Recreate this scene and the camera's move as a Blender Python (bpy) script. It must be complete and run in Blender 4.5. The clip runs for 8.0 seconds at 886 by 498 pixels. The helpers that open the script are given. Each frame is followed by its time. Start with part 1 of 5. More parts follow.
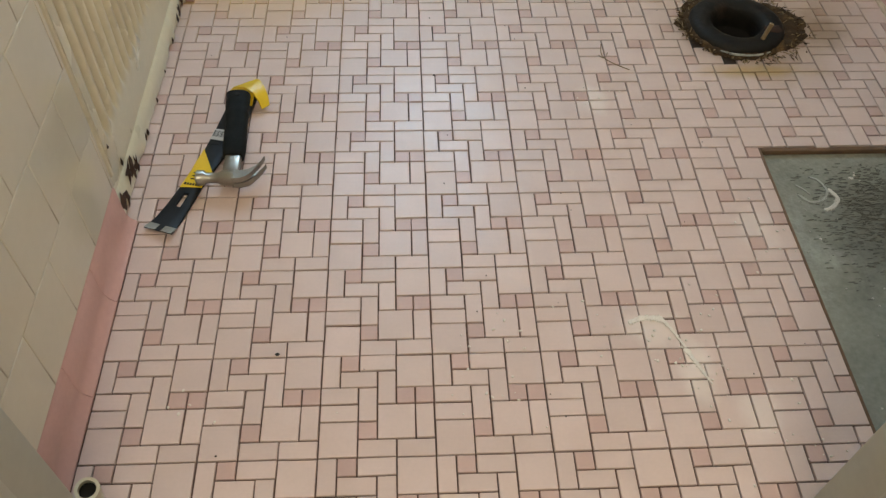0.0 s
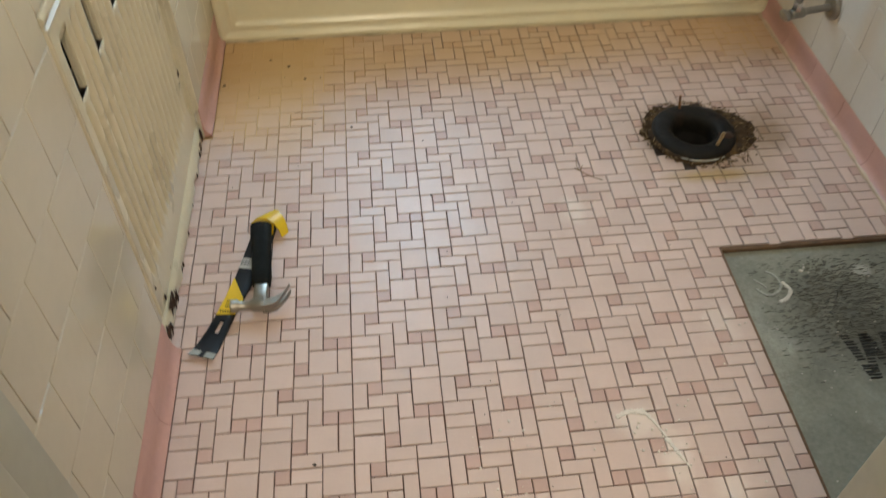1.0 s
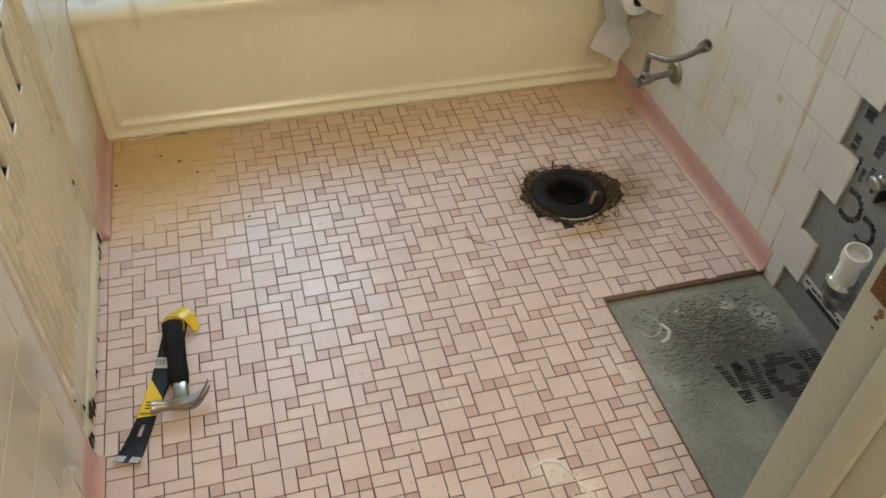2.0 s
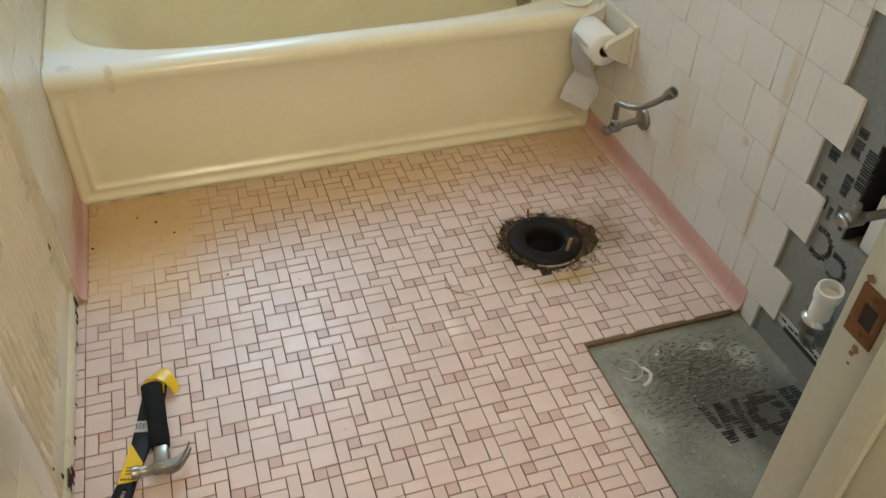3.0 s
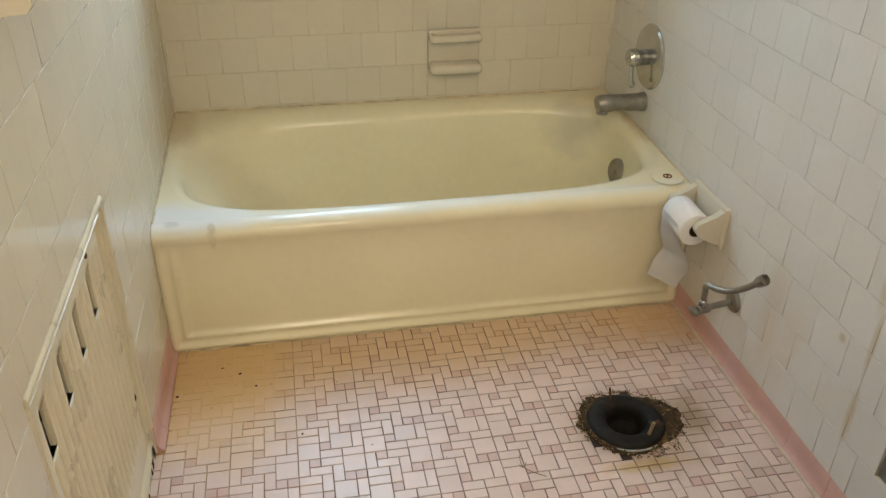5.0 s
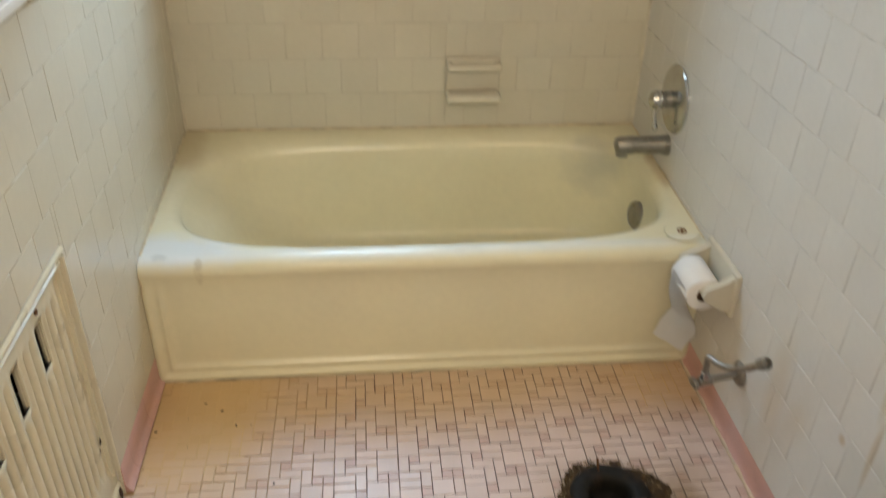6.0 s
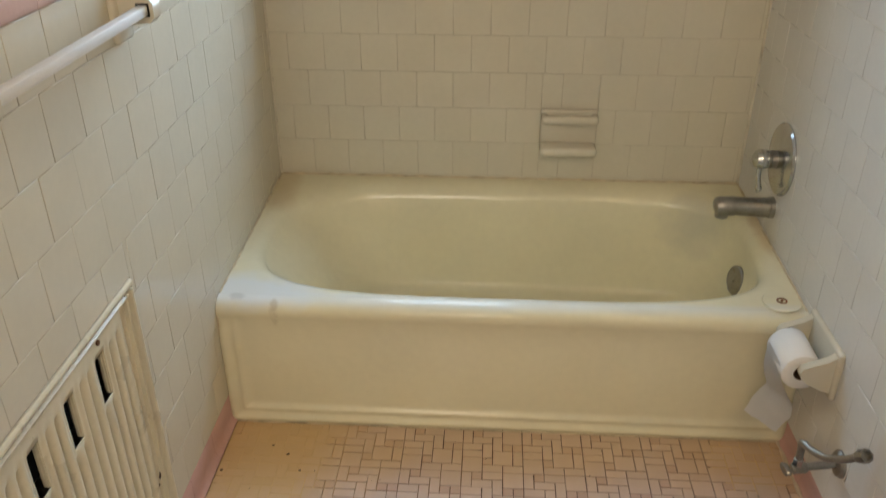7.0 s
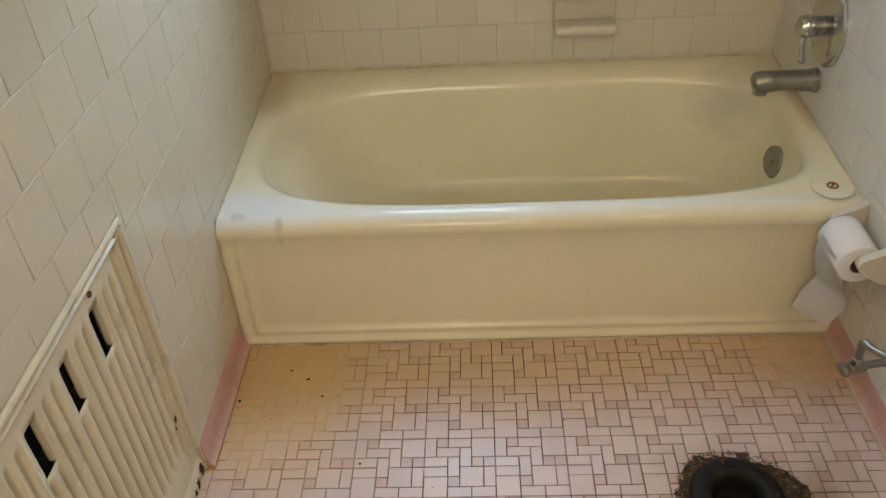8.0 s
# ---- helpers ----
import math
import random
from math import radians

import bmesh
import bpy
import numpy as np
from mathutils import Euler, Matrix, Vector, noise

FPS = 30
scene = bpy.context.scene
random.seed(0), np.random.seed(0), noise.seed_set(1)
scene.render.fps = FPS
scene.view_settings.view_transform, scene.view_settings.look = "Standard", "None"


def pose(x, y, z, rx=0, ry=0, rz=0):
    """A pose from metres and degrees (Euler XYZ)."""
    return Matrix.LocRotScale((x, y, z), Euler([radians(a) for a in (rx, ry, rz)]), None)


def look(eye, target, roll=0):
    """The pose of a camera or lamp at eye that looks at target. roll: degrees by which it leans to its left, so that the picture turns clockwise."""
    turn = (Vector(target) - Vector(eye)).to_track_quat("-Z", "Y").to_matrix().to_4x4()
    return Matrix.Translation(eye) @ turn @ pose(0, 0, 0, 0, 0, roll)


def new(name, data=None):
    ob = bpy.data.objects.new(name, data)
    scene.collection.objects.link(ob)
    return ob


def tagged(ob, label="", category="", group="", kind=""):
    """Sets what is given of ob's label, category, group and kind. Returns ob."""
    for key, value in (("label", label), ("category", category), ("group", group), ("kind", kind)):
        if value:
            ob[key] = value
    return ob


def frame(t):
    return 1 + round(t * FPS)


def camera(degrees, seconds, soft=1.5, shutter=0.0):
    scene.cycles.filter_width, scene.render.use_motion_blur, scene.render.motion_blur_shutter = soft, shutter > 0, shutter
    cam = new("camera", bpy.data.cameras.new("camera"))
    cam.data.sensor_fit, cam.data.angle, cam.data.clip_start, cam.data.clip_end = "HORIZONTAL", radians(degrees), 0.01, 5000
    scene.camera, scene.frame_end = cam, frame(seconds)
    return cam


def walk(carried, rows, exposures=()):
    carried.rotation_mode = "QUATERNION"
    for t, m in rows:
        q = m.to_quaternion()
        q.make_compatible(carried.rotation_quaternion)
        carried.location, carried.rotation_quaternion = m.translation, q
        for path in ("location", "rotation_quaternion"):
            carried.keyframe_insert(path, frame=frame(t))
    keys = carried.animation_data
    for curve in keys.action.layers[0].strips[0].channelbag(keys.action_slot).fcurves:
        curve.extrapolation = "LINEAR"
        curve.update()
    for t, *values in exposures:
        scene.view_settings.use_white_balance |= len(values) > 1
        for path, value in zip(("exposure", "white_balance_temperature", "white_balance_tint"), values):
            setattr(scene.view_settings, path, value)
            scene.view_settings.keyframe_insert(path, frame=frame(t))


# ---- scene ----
cam = camera(56.7, 8.0, soft=1.3, shutter=0.38)
PATH = [
    (0, (0.428, -1.846, 0.987), (0.519, -0.588, -0.565), 2.2),
    (0.5, (0.408, -1.853, 1.061), (0.506, -0.598, -0.493), 2.8),
    (1, (0.39, -1.877, 1.209), (0.521, -0.538, -0.271), 0.1),
    (1.5, (0.356, -1.9, 1.293), (0.651, -0.524, -0.128), 1.5),
    (2.8, (0.338, -1.903, 1.33), (0.828, -0.493, -0.002), 1.9),
    (3, (0.338, -1.907, 1.329), (0.834, -0.471, 0.029), 1.9),
    (3.5, (0.327, -1.903, 1.345), (0.862, -0.398, 0.141), 2.1),
    (4, (0.334, -1.896, 1.363), (0.892, -0.284, 0.319), 2.5),
    (4.5, (0.351, -1.897, 1.375), (0.776, -0.22, 0.371), 1.3),
    (4.7, (0.357, -1.891, 1.375), (0.728, -0.202, 0.37), 1.0),
    (5.8, (0.498, -1.76, 1.481), (0.746, -0.129, 0.351), 1.4),
    (6, (0.563, -1.734, 1.489), (0.74, -0.053, 0.42), 1.5),
    (6.5, (0.652, -1.719, 1.518), (0.573, 0.089, 0.667), -0.5),
    (7, (0.664, -1.681, 1.467), (0.556, 0.065, 0.498), -0.1),
    (7.5, (0.652, -1.663, 1.461), (0.538, 0.001, 0.357), -1.8),
    (8, (0.604, -1.499, 1.434), (0.504, 0.085, 0.215), -3.8),
]
EXPOSURE = [(0, 0.12, 6320, 7), (1.5, 0.22, 6500, 7), (3, 0.27, 6620, 6.8), (4.7, 0.31, 6650, 9), (6, 0.29, 6500, 10), (6.5, 0.11, 6320, 10), (7, 0.03, 6500, 12), (8, 0.02, 6680, 14)]
walk(cam, [(t, look(eye, target, roll)) for t, eye, target, roll in PATH], EXPOSURE)

# ---------------------------------------------------------------- light
W, D = 1.441, 0.720            # room width between tiled walls, tub depth
XW = -0.006                    # face of the west wall
YD = -1.50                     # room face of the door wall
CEIL = 2.40

world = bpy.data.worlds.new("world")
scene.world = world
world.use_nodes = True
wn = world.node_tree.nodes
sky = wn.new("ShaderNodeTexSky")
sky.sky_type, sky.sun_disc = "NISHITA", False
sky.sun_elevation, sky.sun_rotation = radians(40), radians(20)
world.node_tree.links.new(sky.outputs[0], wn["Background"].inputs[0])
wn["Background"].inputs[1].default_value = 0.10


def lamp(name, kind, m, energy, color, size=0.1, size_y=0.1):
    data = bpy.data.lights.new(name, kind)
    data.energy, data.color = energy, color
    if kind == "AREA":
        data.shape, data.size, data.size_y = "RECTANGLE", size, size_y
    else:
        data.shadow_soft_size = size
    ob = new(name, data)
    ob.matrix_world = m
    return ob


# daylight entering at the frosted window, the pair of warm bulbs over the washstand, and an unseen fill added in the
# hall to brighten the tub and north wall
day = lamp("window_daylight", "AREA", look((0.503, 0.755, 1.50), (0.503, -0.6, 0.75)), 6.9, (0.50, 0.74, 1.0), 0.54, 0.80)
day.data.spread = radians(118)
lamp("vanity_bulb", "POINT", pose(1.33, -1.32, 1.80), 4.8, (1.0, 0.72, 0.41), 0.04)
lamp("vanity_bulb", "POINT", pose(1.34, -1.08, 1.80), 4.8, (1.0, 0.72, 0.41), 0.04)
lamp("hall_fill", "POINT", pose(0.40, -2.70, 2.10), 53.0, (1.0, 0.86, 0.67), 0.40)


# ---------------------------------------------------------------- materials
def material(name, color, rough=0.5, metal=0.0, var=0.12, scale=8.0, bump=0.0, bump_scale=120.0, per="object",
             spread=0.06, coat=0.0, dirt=None, dirt_scale=3.0, dirt_from=0.62, rough_var=0.1, stain_and_light=None, spec=0.5):
    """Two scales of colour variation, per-piece variation, fine relief and worn gloss."""
    m = bpy.data.materials.new(name)
    m.use_nodes = True
    nt = m.node_tree
    n, l = nt.nodes, nt.links
    b = n["Principled BSDF"]
    geo = n.new("ShaderNodeNewGeometry")
    big = n.new("ShaderNodeTexNoise")
    big.inputs["Scale"].default_value, big.inputs["Detail"].default_value = scale, 5
    l.new(geo.outputs["Position"], big.inputs["Vector"])
    fine = n.new("ShaderNodeTexNoise")
    fine.inputs["Scale"].default_value, fine.inputs["Detail"].default_value = scale * 14, 3
    l.new(geo.outputs["Position"], fine.inputs["Vector"])
    mixv = n.new("ShaderNodeMath")
    mixv.operation = "MULTIPLY_ADD"
    l.new(fine.outputs["Fac"], mixv.inputs[0])
    mixv.inputs[1].default_value = 0.5
    l.new(big.outputs["Fac"], mixv.inputs[2])
    mr = n.new("ShaderNodeMapRange")
    l.new(mixv.outputs[0], mr.inputs[0])
    mr.inputs[1].default_value, mr.inputs[2].default_value = 0.45, 1.05
    mr.inputs[3].default_value, mr.inputs[4].default_value = 1 - var, 1 + var
    if per == "object":
        info = n.new("ShaderNodeObjectInfo")
        rnd = info.outputs["Random"]
    else:
        rnd = geo.outputs["Random Per Island"]
    mp = n.new("ShaderNodeMapRange")
    l.new(rnd, mp.inputs[0])
    mp.inputs[3].default_value, mp.inputs[4].default_value = 1 - spread, 1 + spread
    mul = n.new("ShaderNodeMath")
    mul.operation = "MULTIPLY"
    l.new(mr.outputs[0], mul.inputs[0]), l.new(mp.outputs[0], mul.inputs[1])
    sc = n.new("ShaderNodeVectorMath")
    sc.operation = "SCALE"
    sc.inputs[0].default_value = color
    l.new(mul.outputs[0], sc.inputs["Scale"])
    col = sc.outputs[0]

    def blend(fac, other, value):
        mx = n.new("ShaderNodeMix")
        mx.data_type = "RGBA"
        l.new(fac, mx.inputs[0]), l.new(other, mx.inputs[6])
        mx.inputs[7].default_value = (*value, 1)
        return mx.outputs[2]

    if dirt:
        dn = n.new("ShaderNodeTexNoise")
        dn.inputs["Scale"].default_value, dn.inputs["Detail"].default_value = dirt_scale, 9
        dn.inputs["Roughness"].default_value = 0.7
        l.new(geo.outputs["Position"], dn.inputs["Vector"])
        dr = n.new("ShaderNodeMapRange")
        l.new(dn.outputs["Fac"], dr.inputs[0])
        dr.inputs[1].default_value, dr.inputs[2].default_value = dirt_from, dirt_from + 0.2
        dr.inputs[4].default_value = 0.8
        col = blend(dr.outputs[0], col, dirt)
    if stain_and_light:
        # (centre, radii, colour, strength): a spill or painted light with a ragged edge
        for centre, radii, value, strength in stain_and_light:
            sub = n.new("ShaderNodeVectorMath")
            sub.operation = "SUBTRACT"
            l.new(geo.outputs["Position"], sub.inputs[0])
            sub.inputs[1].default_value = centre
            div = n.new("ShaderNodeVectorMath")
            div.operation = "DIVIDE"
            l.new(sub.outputs[0], div.inputs[0])
            div.inputs[1].default_value = radii
            ln = n.new("ShaderNodeVectorMath")
            ln.operation = "LENGTH"
            l.new(div.outputs[0], ln.inputs[0])
            sn = n.new("ShaderNodeTexNoise")
            sn.inputs["Scale"].default_value, sn.inputs["Detail"].default_value = 0.9 / max(radii[:2]) * 1.6, 6
            l.new(geo.outputs["Position"], sn.inputs["Vector"])
            ad = n.new("ShaderNodeMath")
            ad.operation = "MULTIPLY_ADD"
            l.new(sn.outputs["Fac"], ad.inputs[0])
            ad.inputs[1].default_value = 1.3
            l.new(ln.outputs["Value"], ad.inputs[2])
            rr = n.new("ShaderNodeMapRange")
            l.new(ad.outputs[0], rr.inputs[0])
            rr.inputs[1].default_value, rr.inputs[2].default_value = 1.15, 1.85
            rr.inputs[3].default_value, rr.inputs[4].default_value = strength, 0.0
            col = blend(rr.outputs[0], col, value)
    l.new(col, b.inputs["Base Color"])
    ro = n.new("ShaderNodeMapRange")
    l.new(big.outputs["Fac"], ro.inputs[0])
    ro.inputs[1].default_value, ro.inputs[2].default_value = 0.3, 0.7
    ro.inputs[3].default_value, ro.inputs[4].default_value = max(0.02, rough - rough_var * rough * 2), min(1, rough + rough_var * rough * 2)
    l.new(ro.outputs[0], b.inputs["Roughness"])
    b.inputs["Metallic"].default_value = metal
    b.inputs["Specular IOR Level"].default_value = spec
    b.inputs["Coat Weight"].default_value = coat
    b.inputs["Coat Roughness"].default_value = 0.08
    if bump:
        bn = n.new("ShaderNodeTexNoise")
        bn.inputs["Scale"].default_value, bn.inputs["Detail"].default_value = bump_scale, 4
        l.new(geo.outputs["Position"], bn.inputs["Vector"])
        bp = n.new("ShaderNodeBump")
        bp.inputs["Strength"].default_value, bp.inputs["Distance"].default_value = bump, 0.002
        l.new(bn.outputs["Fac"], bp.inputs["Height"])
        l.new(bp.outputs[0], b.inputs["Normal"])
    return m


# wax and grime stains; the second row paints the warm light along the tub
WAX_AND_WARM_LIGHT = [((0.05, -0.10, 0.0), (0.36, 0.34, 1.0), (0.62, 0.42, 0.19), 0.85),
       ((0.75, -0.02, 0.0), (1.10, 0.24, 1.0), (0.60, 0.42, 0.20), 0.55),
       ((1.36, -0.06, 0.0), (0.22, 0.18, 1.0), (0.55, 0.36, 0.18), 0.5),
       ((1.16, -0.50, 0.0), (0.22, 0.155, 1.0), (0.26, 0.17, 0.08), 0.5),
       ((1.10, -0.625, 0.0), (0.11, 0.022, 1.0), (0.40, 0.27, 0.09), 0.7),
       ((1.275, -0.50, 0.0), (0.045, 0.06, 1.0), (0.16, 0.10, 0.04), 0.4)]
PLASTER = [((0.785, -1.20, 0.0), (0.05, 0.035, 1.0), (0.80, 0.74, 0.68), 0.45),
           ((0.83, -1.27, 0.0), (0.025, 0.06, 1.0), (0.80, 0.74, 0.68), 0.45),
           ((0.773, -0.698, 0.0), (0.03, 0.04, 1.0), (0.82, 0.76, 0.70), 0.45),
           ((0.99, -1.02, 0.0), (0.03, 0.05, 1.0), (0.80, 0.74, 0.68), 0.35),
           ((0.90, -1.33, 0.0), (0.03, 0.05, 1.0), (0.80, 0.74, 0.68), 0.35)]
wall_tile_mat = material("glazed_cream_tile", (0.64, 0.597, 0.485), 0.14, var=0.04, scale=5, bump=0.05, bump_scale=35, spread=0.016)
white_tile_mat = material("glazed_white_tile", (0.68, 0.657, 0.61), 0.14, var=0.04, scale=5, bump=0.05, bump_scale=35, spread=0.016,
                          stain_and_light=[((W, -0.758, 0.55), (0.5, 0.013, 0.07), (0.52, 0.39, 0.20), 0.4), ((W, -0.772, 0.41), (0.5, 0.010, 0.085), (0.48, 0.34, 0.16), 0.45),
                                 ((W, -0.775, 0.24), (0.5, 0.012, 0.07), (0.50, 0.36, 0.17), 0.5), ((W, -0.690, 0.37), (0.5, 0.012, 0.012), (0.48, 0.34, 0.18), 0.6),
                                 ((W, -0.45, 0.28), (0.5, 0.045, 0.15), (0.60, 0.44, 0.25), 0.3)])
wall_grout_mat = material("old_wall_grout", (0.60, 0.55, 0.45), 0.9, var=0.2, scale=20, dirt=(0.20, 0.15, 0.10), dirt_scale=4, dirt_from=0.56)
pink_base_mat = material("glazed_pink_base", (0.56, 0.335, 0.295), 0.36, var=0.08, scale=9, bump=0.05, bump_scale=40, spread=0.05)
# the window's gloss on the cap is painted in as a paler pink
pink_cap_mat = material("gloss_paled_pink_cap", (0.66, 0.45, 0.41), 0.16, var=0.06, scale=9, bump=0.05, bump_scale=40, spread=0.04)
mosaic_args = dict(var=0.05, scale=14, bump=0.08, bump_scale=90, spread=0.045)
mosaic_mat = material("pale_pink_mosaic", (0.614, 0.490, 0.446), 0.38, per="object", stain_and_light=WAX_AND_WARM_LIGHT + PLASTER, **mosaic_args)
mosaic_dark_mat = material("dark_pink_mosaic", (0.525, 0.375, 0.335), 0.38, per="object", stain_and_light=WAX_AND_WARM_LIGHT, **mosaic_args)
mosaic_rest_mat = material("pale_pink_mosaic_rest", (0.614, 0.490, 0.446), 0.38, per="island", stain_and_light=WAX_AND_WARM_LIGHT + PLASTER, **mosaic_args)
mosaic_dark_rest_mat = material("dark_pink_mosaic_rest", (0.525, 0.375, 0.335), 0.38, per="island", stain_and_light=WAX_AND_WARM_LIGHT, **mosaic_args)
floor_grout_mat = material("dirty_floor_grout", (0.105, 0.062, 0.046), 0.95, var=0.45, scale=9, bump=0.3, dirt=(0.36, 0.25, 0.19), dirt_scale=3.2, dirt_from=0.57,
                           stain_and_light=[((0.05, -0.10, 0.0), (0.50, 0.46, 1.0), (0.56, 0.37, 0.17), 1.0), ((1.05, -0.50, 0.0), (0.30, 0.20, 1.0), (0.02, 0.014, 0.01), 0.9)])
enamel_mat = material("yellowed_tub_enamel", (0.765, 0.718, 0.515), 0.20, var=0.05, scale=3, bump=0.02, bump_scale=30, spread=0.0, rough_var=0.06,
                      dirt=(0.66, 0.56, 0.36), dirt_scale=22, dirt_from=0.70,
                      # white wear at the front corner, then the window's sheen painted along the rim
                      stain_and_light=[((0.07, 0.050, 0.380), (0.17, 0.085, 0.05), (0.74, 0.77, 0.78), 0.85), ((0.55, 0.026, 0.374), (1.5, 0.026, 0.05), (0.74, 0.76, 0.74), 0.6),
                             ((0.02, 0.60, 0.40), (0.06, 0.14, 0.12), (0.56, 0.44, 0.26), 0.5), ((0.042, 0.022, 0.372), (0.022, 0.012, 0.05), (0.44, 0.45, 0.43), 0.4),
                             # a brown scuff, then the spout's grey shadow painted at the back right
                             ((0.140, 0.000, 0.362), (0.012, 0.016, 0.05), (0.46, 0.39, 0.26), 0.45), ((1.30, 0.62, 0.30), (0.10, 0.10, 0.10), (0.50, 0.49, 0.42), 0.45),
                             ((1.43, 0.42, 0.40), (0.02, 0.12, 0.05), (0.52, 0.38, 0.22), 0.5), ((0.70, 0.33, 0.06), (0.55, 0.20, 0.12), (0.66, 0.55, 0.24), 0.55)])
paint_cream_mat = material("cream_gloss_paint", (0.66, 0.61, 0.46), 0.3, var=0.08, scale=6, bump=0.12, bump_scale=45, dirt=(0.50, 0.42, 0.26), dirt_scale=14, dirt_from=0.72)
paint_white_mat = material("white_trim_paint", (0.74, 0.73, 0.70), 0.35, var=0.05, scale=6, bump=0.12, bump_scale=50)
jamb_mat = material("worn_door_frame_paint", (0.405, 0.415, 0.34), 0.35, var=0.1, scale=5, bump=0.15, bump_scale=40, dirt=(0.34, 0.30, 0.20), dirt_scale=7, dirt_from=0.64)
plaster_mat = material("painted_plaster", (0.72, 0.70, 0.64), 0.7, var=0.05, scale=2, bump=0.15, bump_scale=60)
ceiling_mat = material("ceiling_paint", (0.76, 0.75, 0.72), 0.8, var=0.04, scale=2, bump=0.1)
hall_wall_mat = material("hall_wall_paint", (0.62, 0.58, 0.50), 0.7, var=0.05, scale=2, bump=0.1)
hall_floor_mat = material("hall_oak_floor", (0.30, 0.18, 0.09), 0.4, var=0.2, scale=4, bump=0.1)
board_mat = material("grey_cement_board", (0.21, 0.22, 0.205), 0.85, var=0.2, scale=7, bump=0.35, bump_scale=160, dirt=(0.44, 0.44, 0.41), dirt_scale=5, dirt_from=0.56)
board_floor_mat = material("grey_floor_board", (0.25, 0.26, 0.222), 0.8, var=0.34, scale=9, bump=0.4, bump_scale=150, dirt=(0.50, 0.51, 0.47), dirt_scale=6, dirt_from=0.56,
                           stain_and_light=[((1.26, -1.00, 0), (0.20, 0.16, 1), (0.085, 0.088, 0.076), 0.5), ((1.34, -1.12, 0), (0.14, 0.10, 1), (0.05, 0.052, 0.045), 0.75), ((1.375, -0.955, 0), (0.030, 0.045, 1), (0.42, 0.43, 0.40), 0.6), ((1.31, -0.905, 0), (0.022, 0.016, 1), (0.46, 0.47, 0.44), 0.6)])
scuff_mat = material("grey_scuff", (0.16, 0.165, 0.145), 0.9, var=0.4, scale=30)
ink_mat = material("faded_black_print", (0.022, 0.024, 0.023), 0.8, var=0.4, scale=30)
raw_edge_mat = material("raw_plywood_edge", (0.14, 0.085, 0.05), 0.9, var=0.4, scale=30, bump=0.3)
chrome_mat = material("worn_chrome", (0.55, 0.56, 0.56), 0.21, metal=1.0, var=0.12, scale=25, bump=0.04)
dull_chrome_mat = material("spotted_chrome", (0.32, 0.31, 0.285), 0.42, metal=1.0, var=0.25, scale=40, dirt=(0.25, 0.19, 0.12), dirt_scale=30, dirt_from=0.56)
steel_mat = material("forged_steel", (0.33, 0.315, 0.275), 0.36, metal=1.0, var=0.15, scale=40)
iron_mat = material("black_cast_iron", (0.009, 0.008, 0.0065), 0.6, spec=0.22, metal=0.0, var=0.5, scale=30, bump=0.5, bump_scale=90, dirt=(0.045, 0.027, 0.016), dirt_scale=20, dirt_from=0.54)
grime_mat = material("wax_and_rust_grime", (0.042, 0.026, 0.013), 0.85, spec=0.2, var=0.5, scale=40, bump=0.9, bump_scale=150, dirt=(0.20, 0.125, 0.055), dirt_scale=38, dirt_from=0.50)
straw_mat = material("dry_tan_splinters", (0.25, 0.18, 0.095), 0.8, var=0.35, scale=60)
rust_mat = material("brown_rust", (0.17, 0.075, 0.03), 0.85, var=0.4, scale=40, bump=0.4, dirt=(0.05, 0.03, 0.02), dirt_scale=60)
dark_rust_mat = material("dark_rust", (0.040, 0.019, 0.011), 0.8, var=0.4, scale=50, bump=0.5, dirt=(0.02, 0.014, 0.01), dirt_scale=60)
black_rubber_mat = material("black_rubber_grip", (0.006, 0.008, 0.008), 0.75, spec=0.2, var=0.3, scale=40, bump=0.2, bump_scale=300)
blue_steel_mat = material("black_painted_steel", (0.006, 0.008, 0.012), 0.45, spec=0.3, var=0.3, scale=30)
yellow_mat = material("yellow_paint", (0.75, 0.52, 0.015), 0.35, var=0.08, scale=20)
label_mat = material("grey_paper_label", (0.48, 0.48, 0.46), 0.5, var=0.1, scale=60)
pvc_mat = material("white_plastic", (0.72, 0.71, 0.68), 0.45, var=0.05, scale=20)
paper_mat = material("toilet_paper", (0.84, 0.83, 0.81), 0.95, var=0.03, scale=20, bump=0.3, bump_scale=250)
card_mat = material("cardboard_core", (0.16, 0.10, 0.06), 0.9)
# near-black for the painted shade in openings, and for dark grit
dark_mat = material("hole_shade_and_grit", (0.012, 0.011, 0.010), 0.9)
caulk_mat = material("mouldy_caulk", (0.58, 0.49, 0.33), 0.6, var=0.3, scale=25, bump=0.4, bump_scale=90, dirt=(0.07, 0.048, 0.028), dirt_scale=9, dirt_from=0.53)
caulk_foot_mat = material("dirty_cream_grout", (0.56, 0.46, 0.35), 0.8, var=0.25, scale=30, bump=0.4, bump_scale=90, dirt=(0.12, 0.075, 0.04), dirt_scale=14, dirt_from=0.60)
wax_mat = material("dried_yellow_wax", (0.60, 0.42, 0.20), 0.4, var=0.10, scale=16, bump=0.2, bump_scale=60, dirt=(0.42, 0.25, 0.09), dirt_scale=12, dirt_from=0.62)
chalk_mat = material("chalky_plaster", (0.74, 0.70, 0.64), 0.95, var=0.1, scale=60, bump=0.4)
faint_mat = material("thin_wiped_compound", (0.36, 0.37, 0.335), 0.9, var=0.25, scale=60, bump=0.3)
putty_mat = material("dried_compound", (0.56, 0.54, 0.49), 0.9, var=0.1, scale=40, bump=0.4)
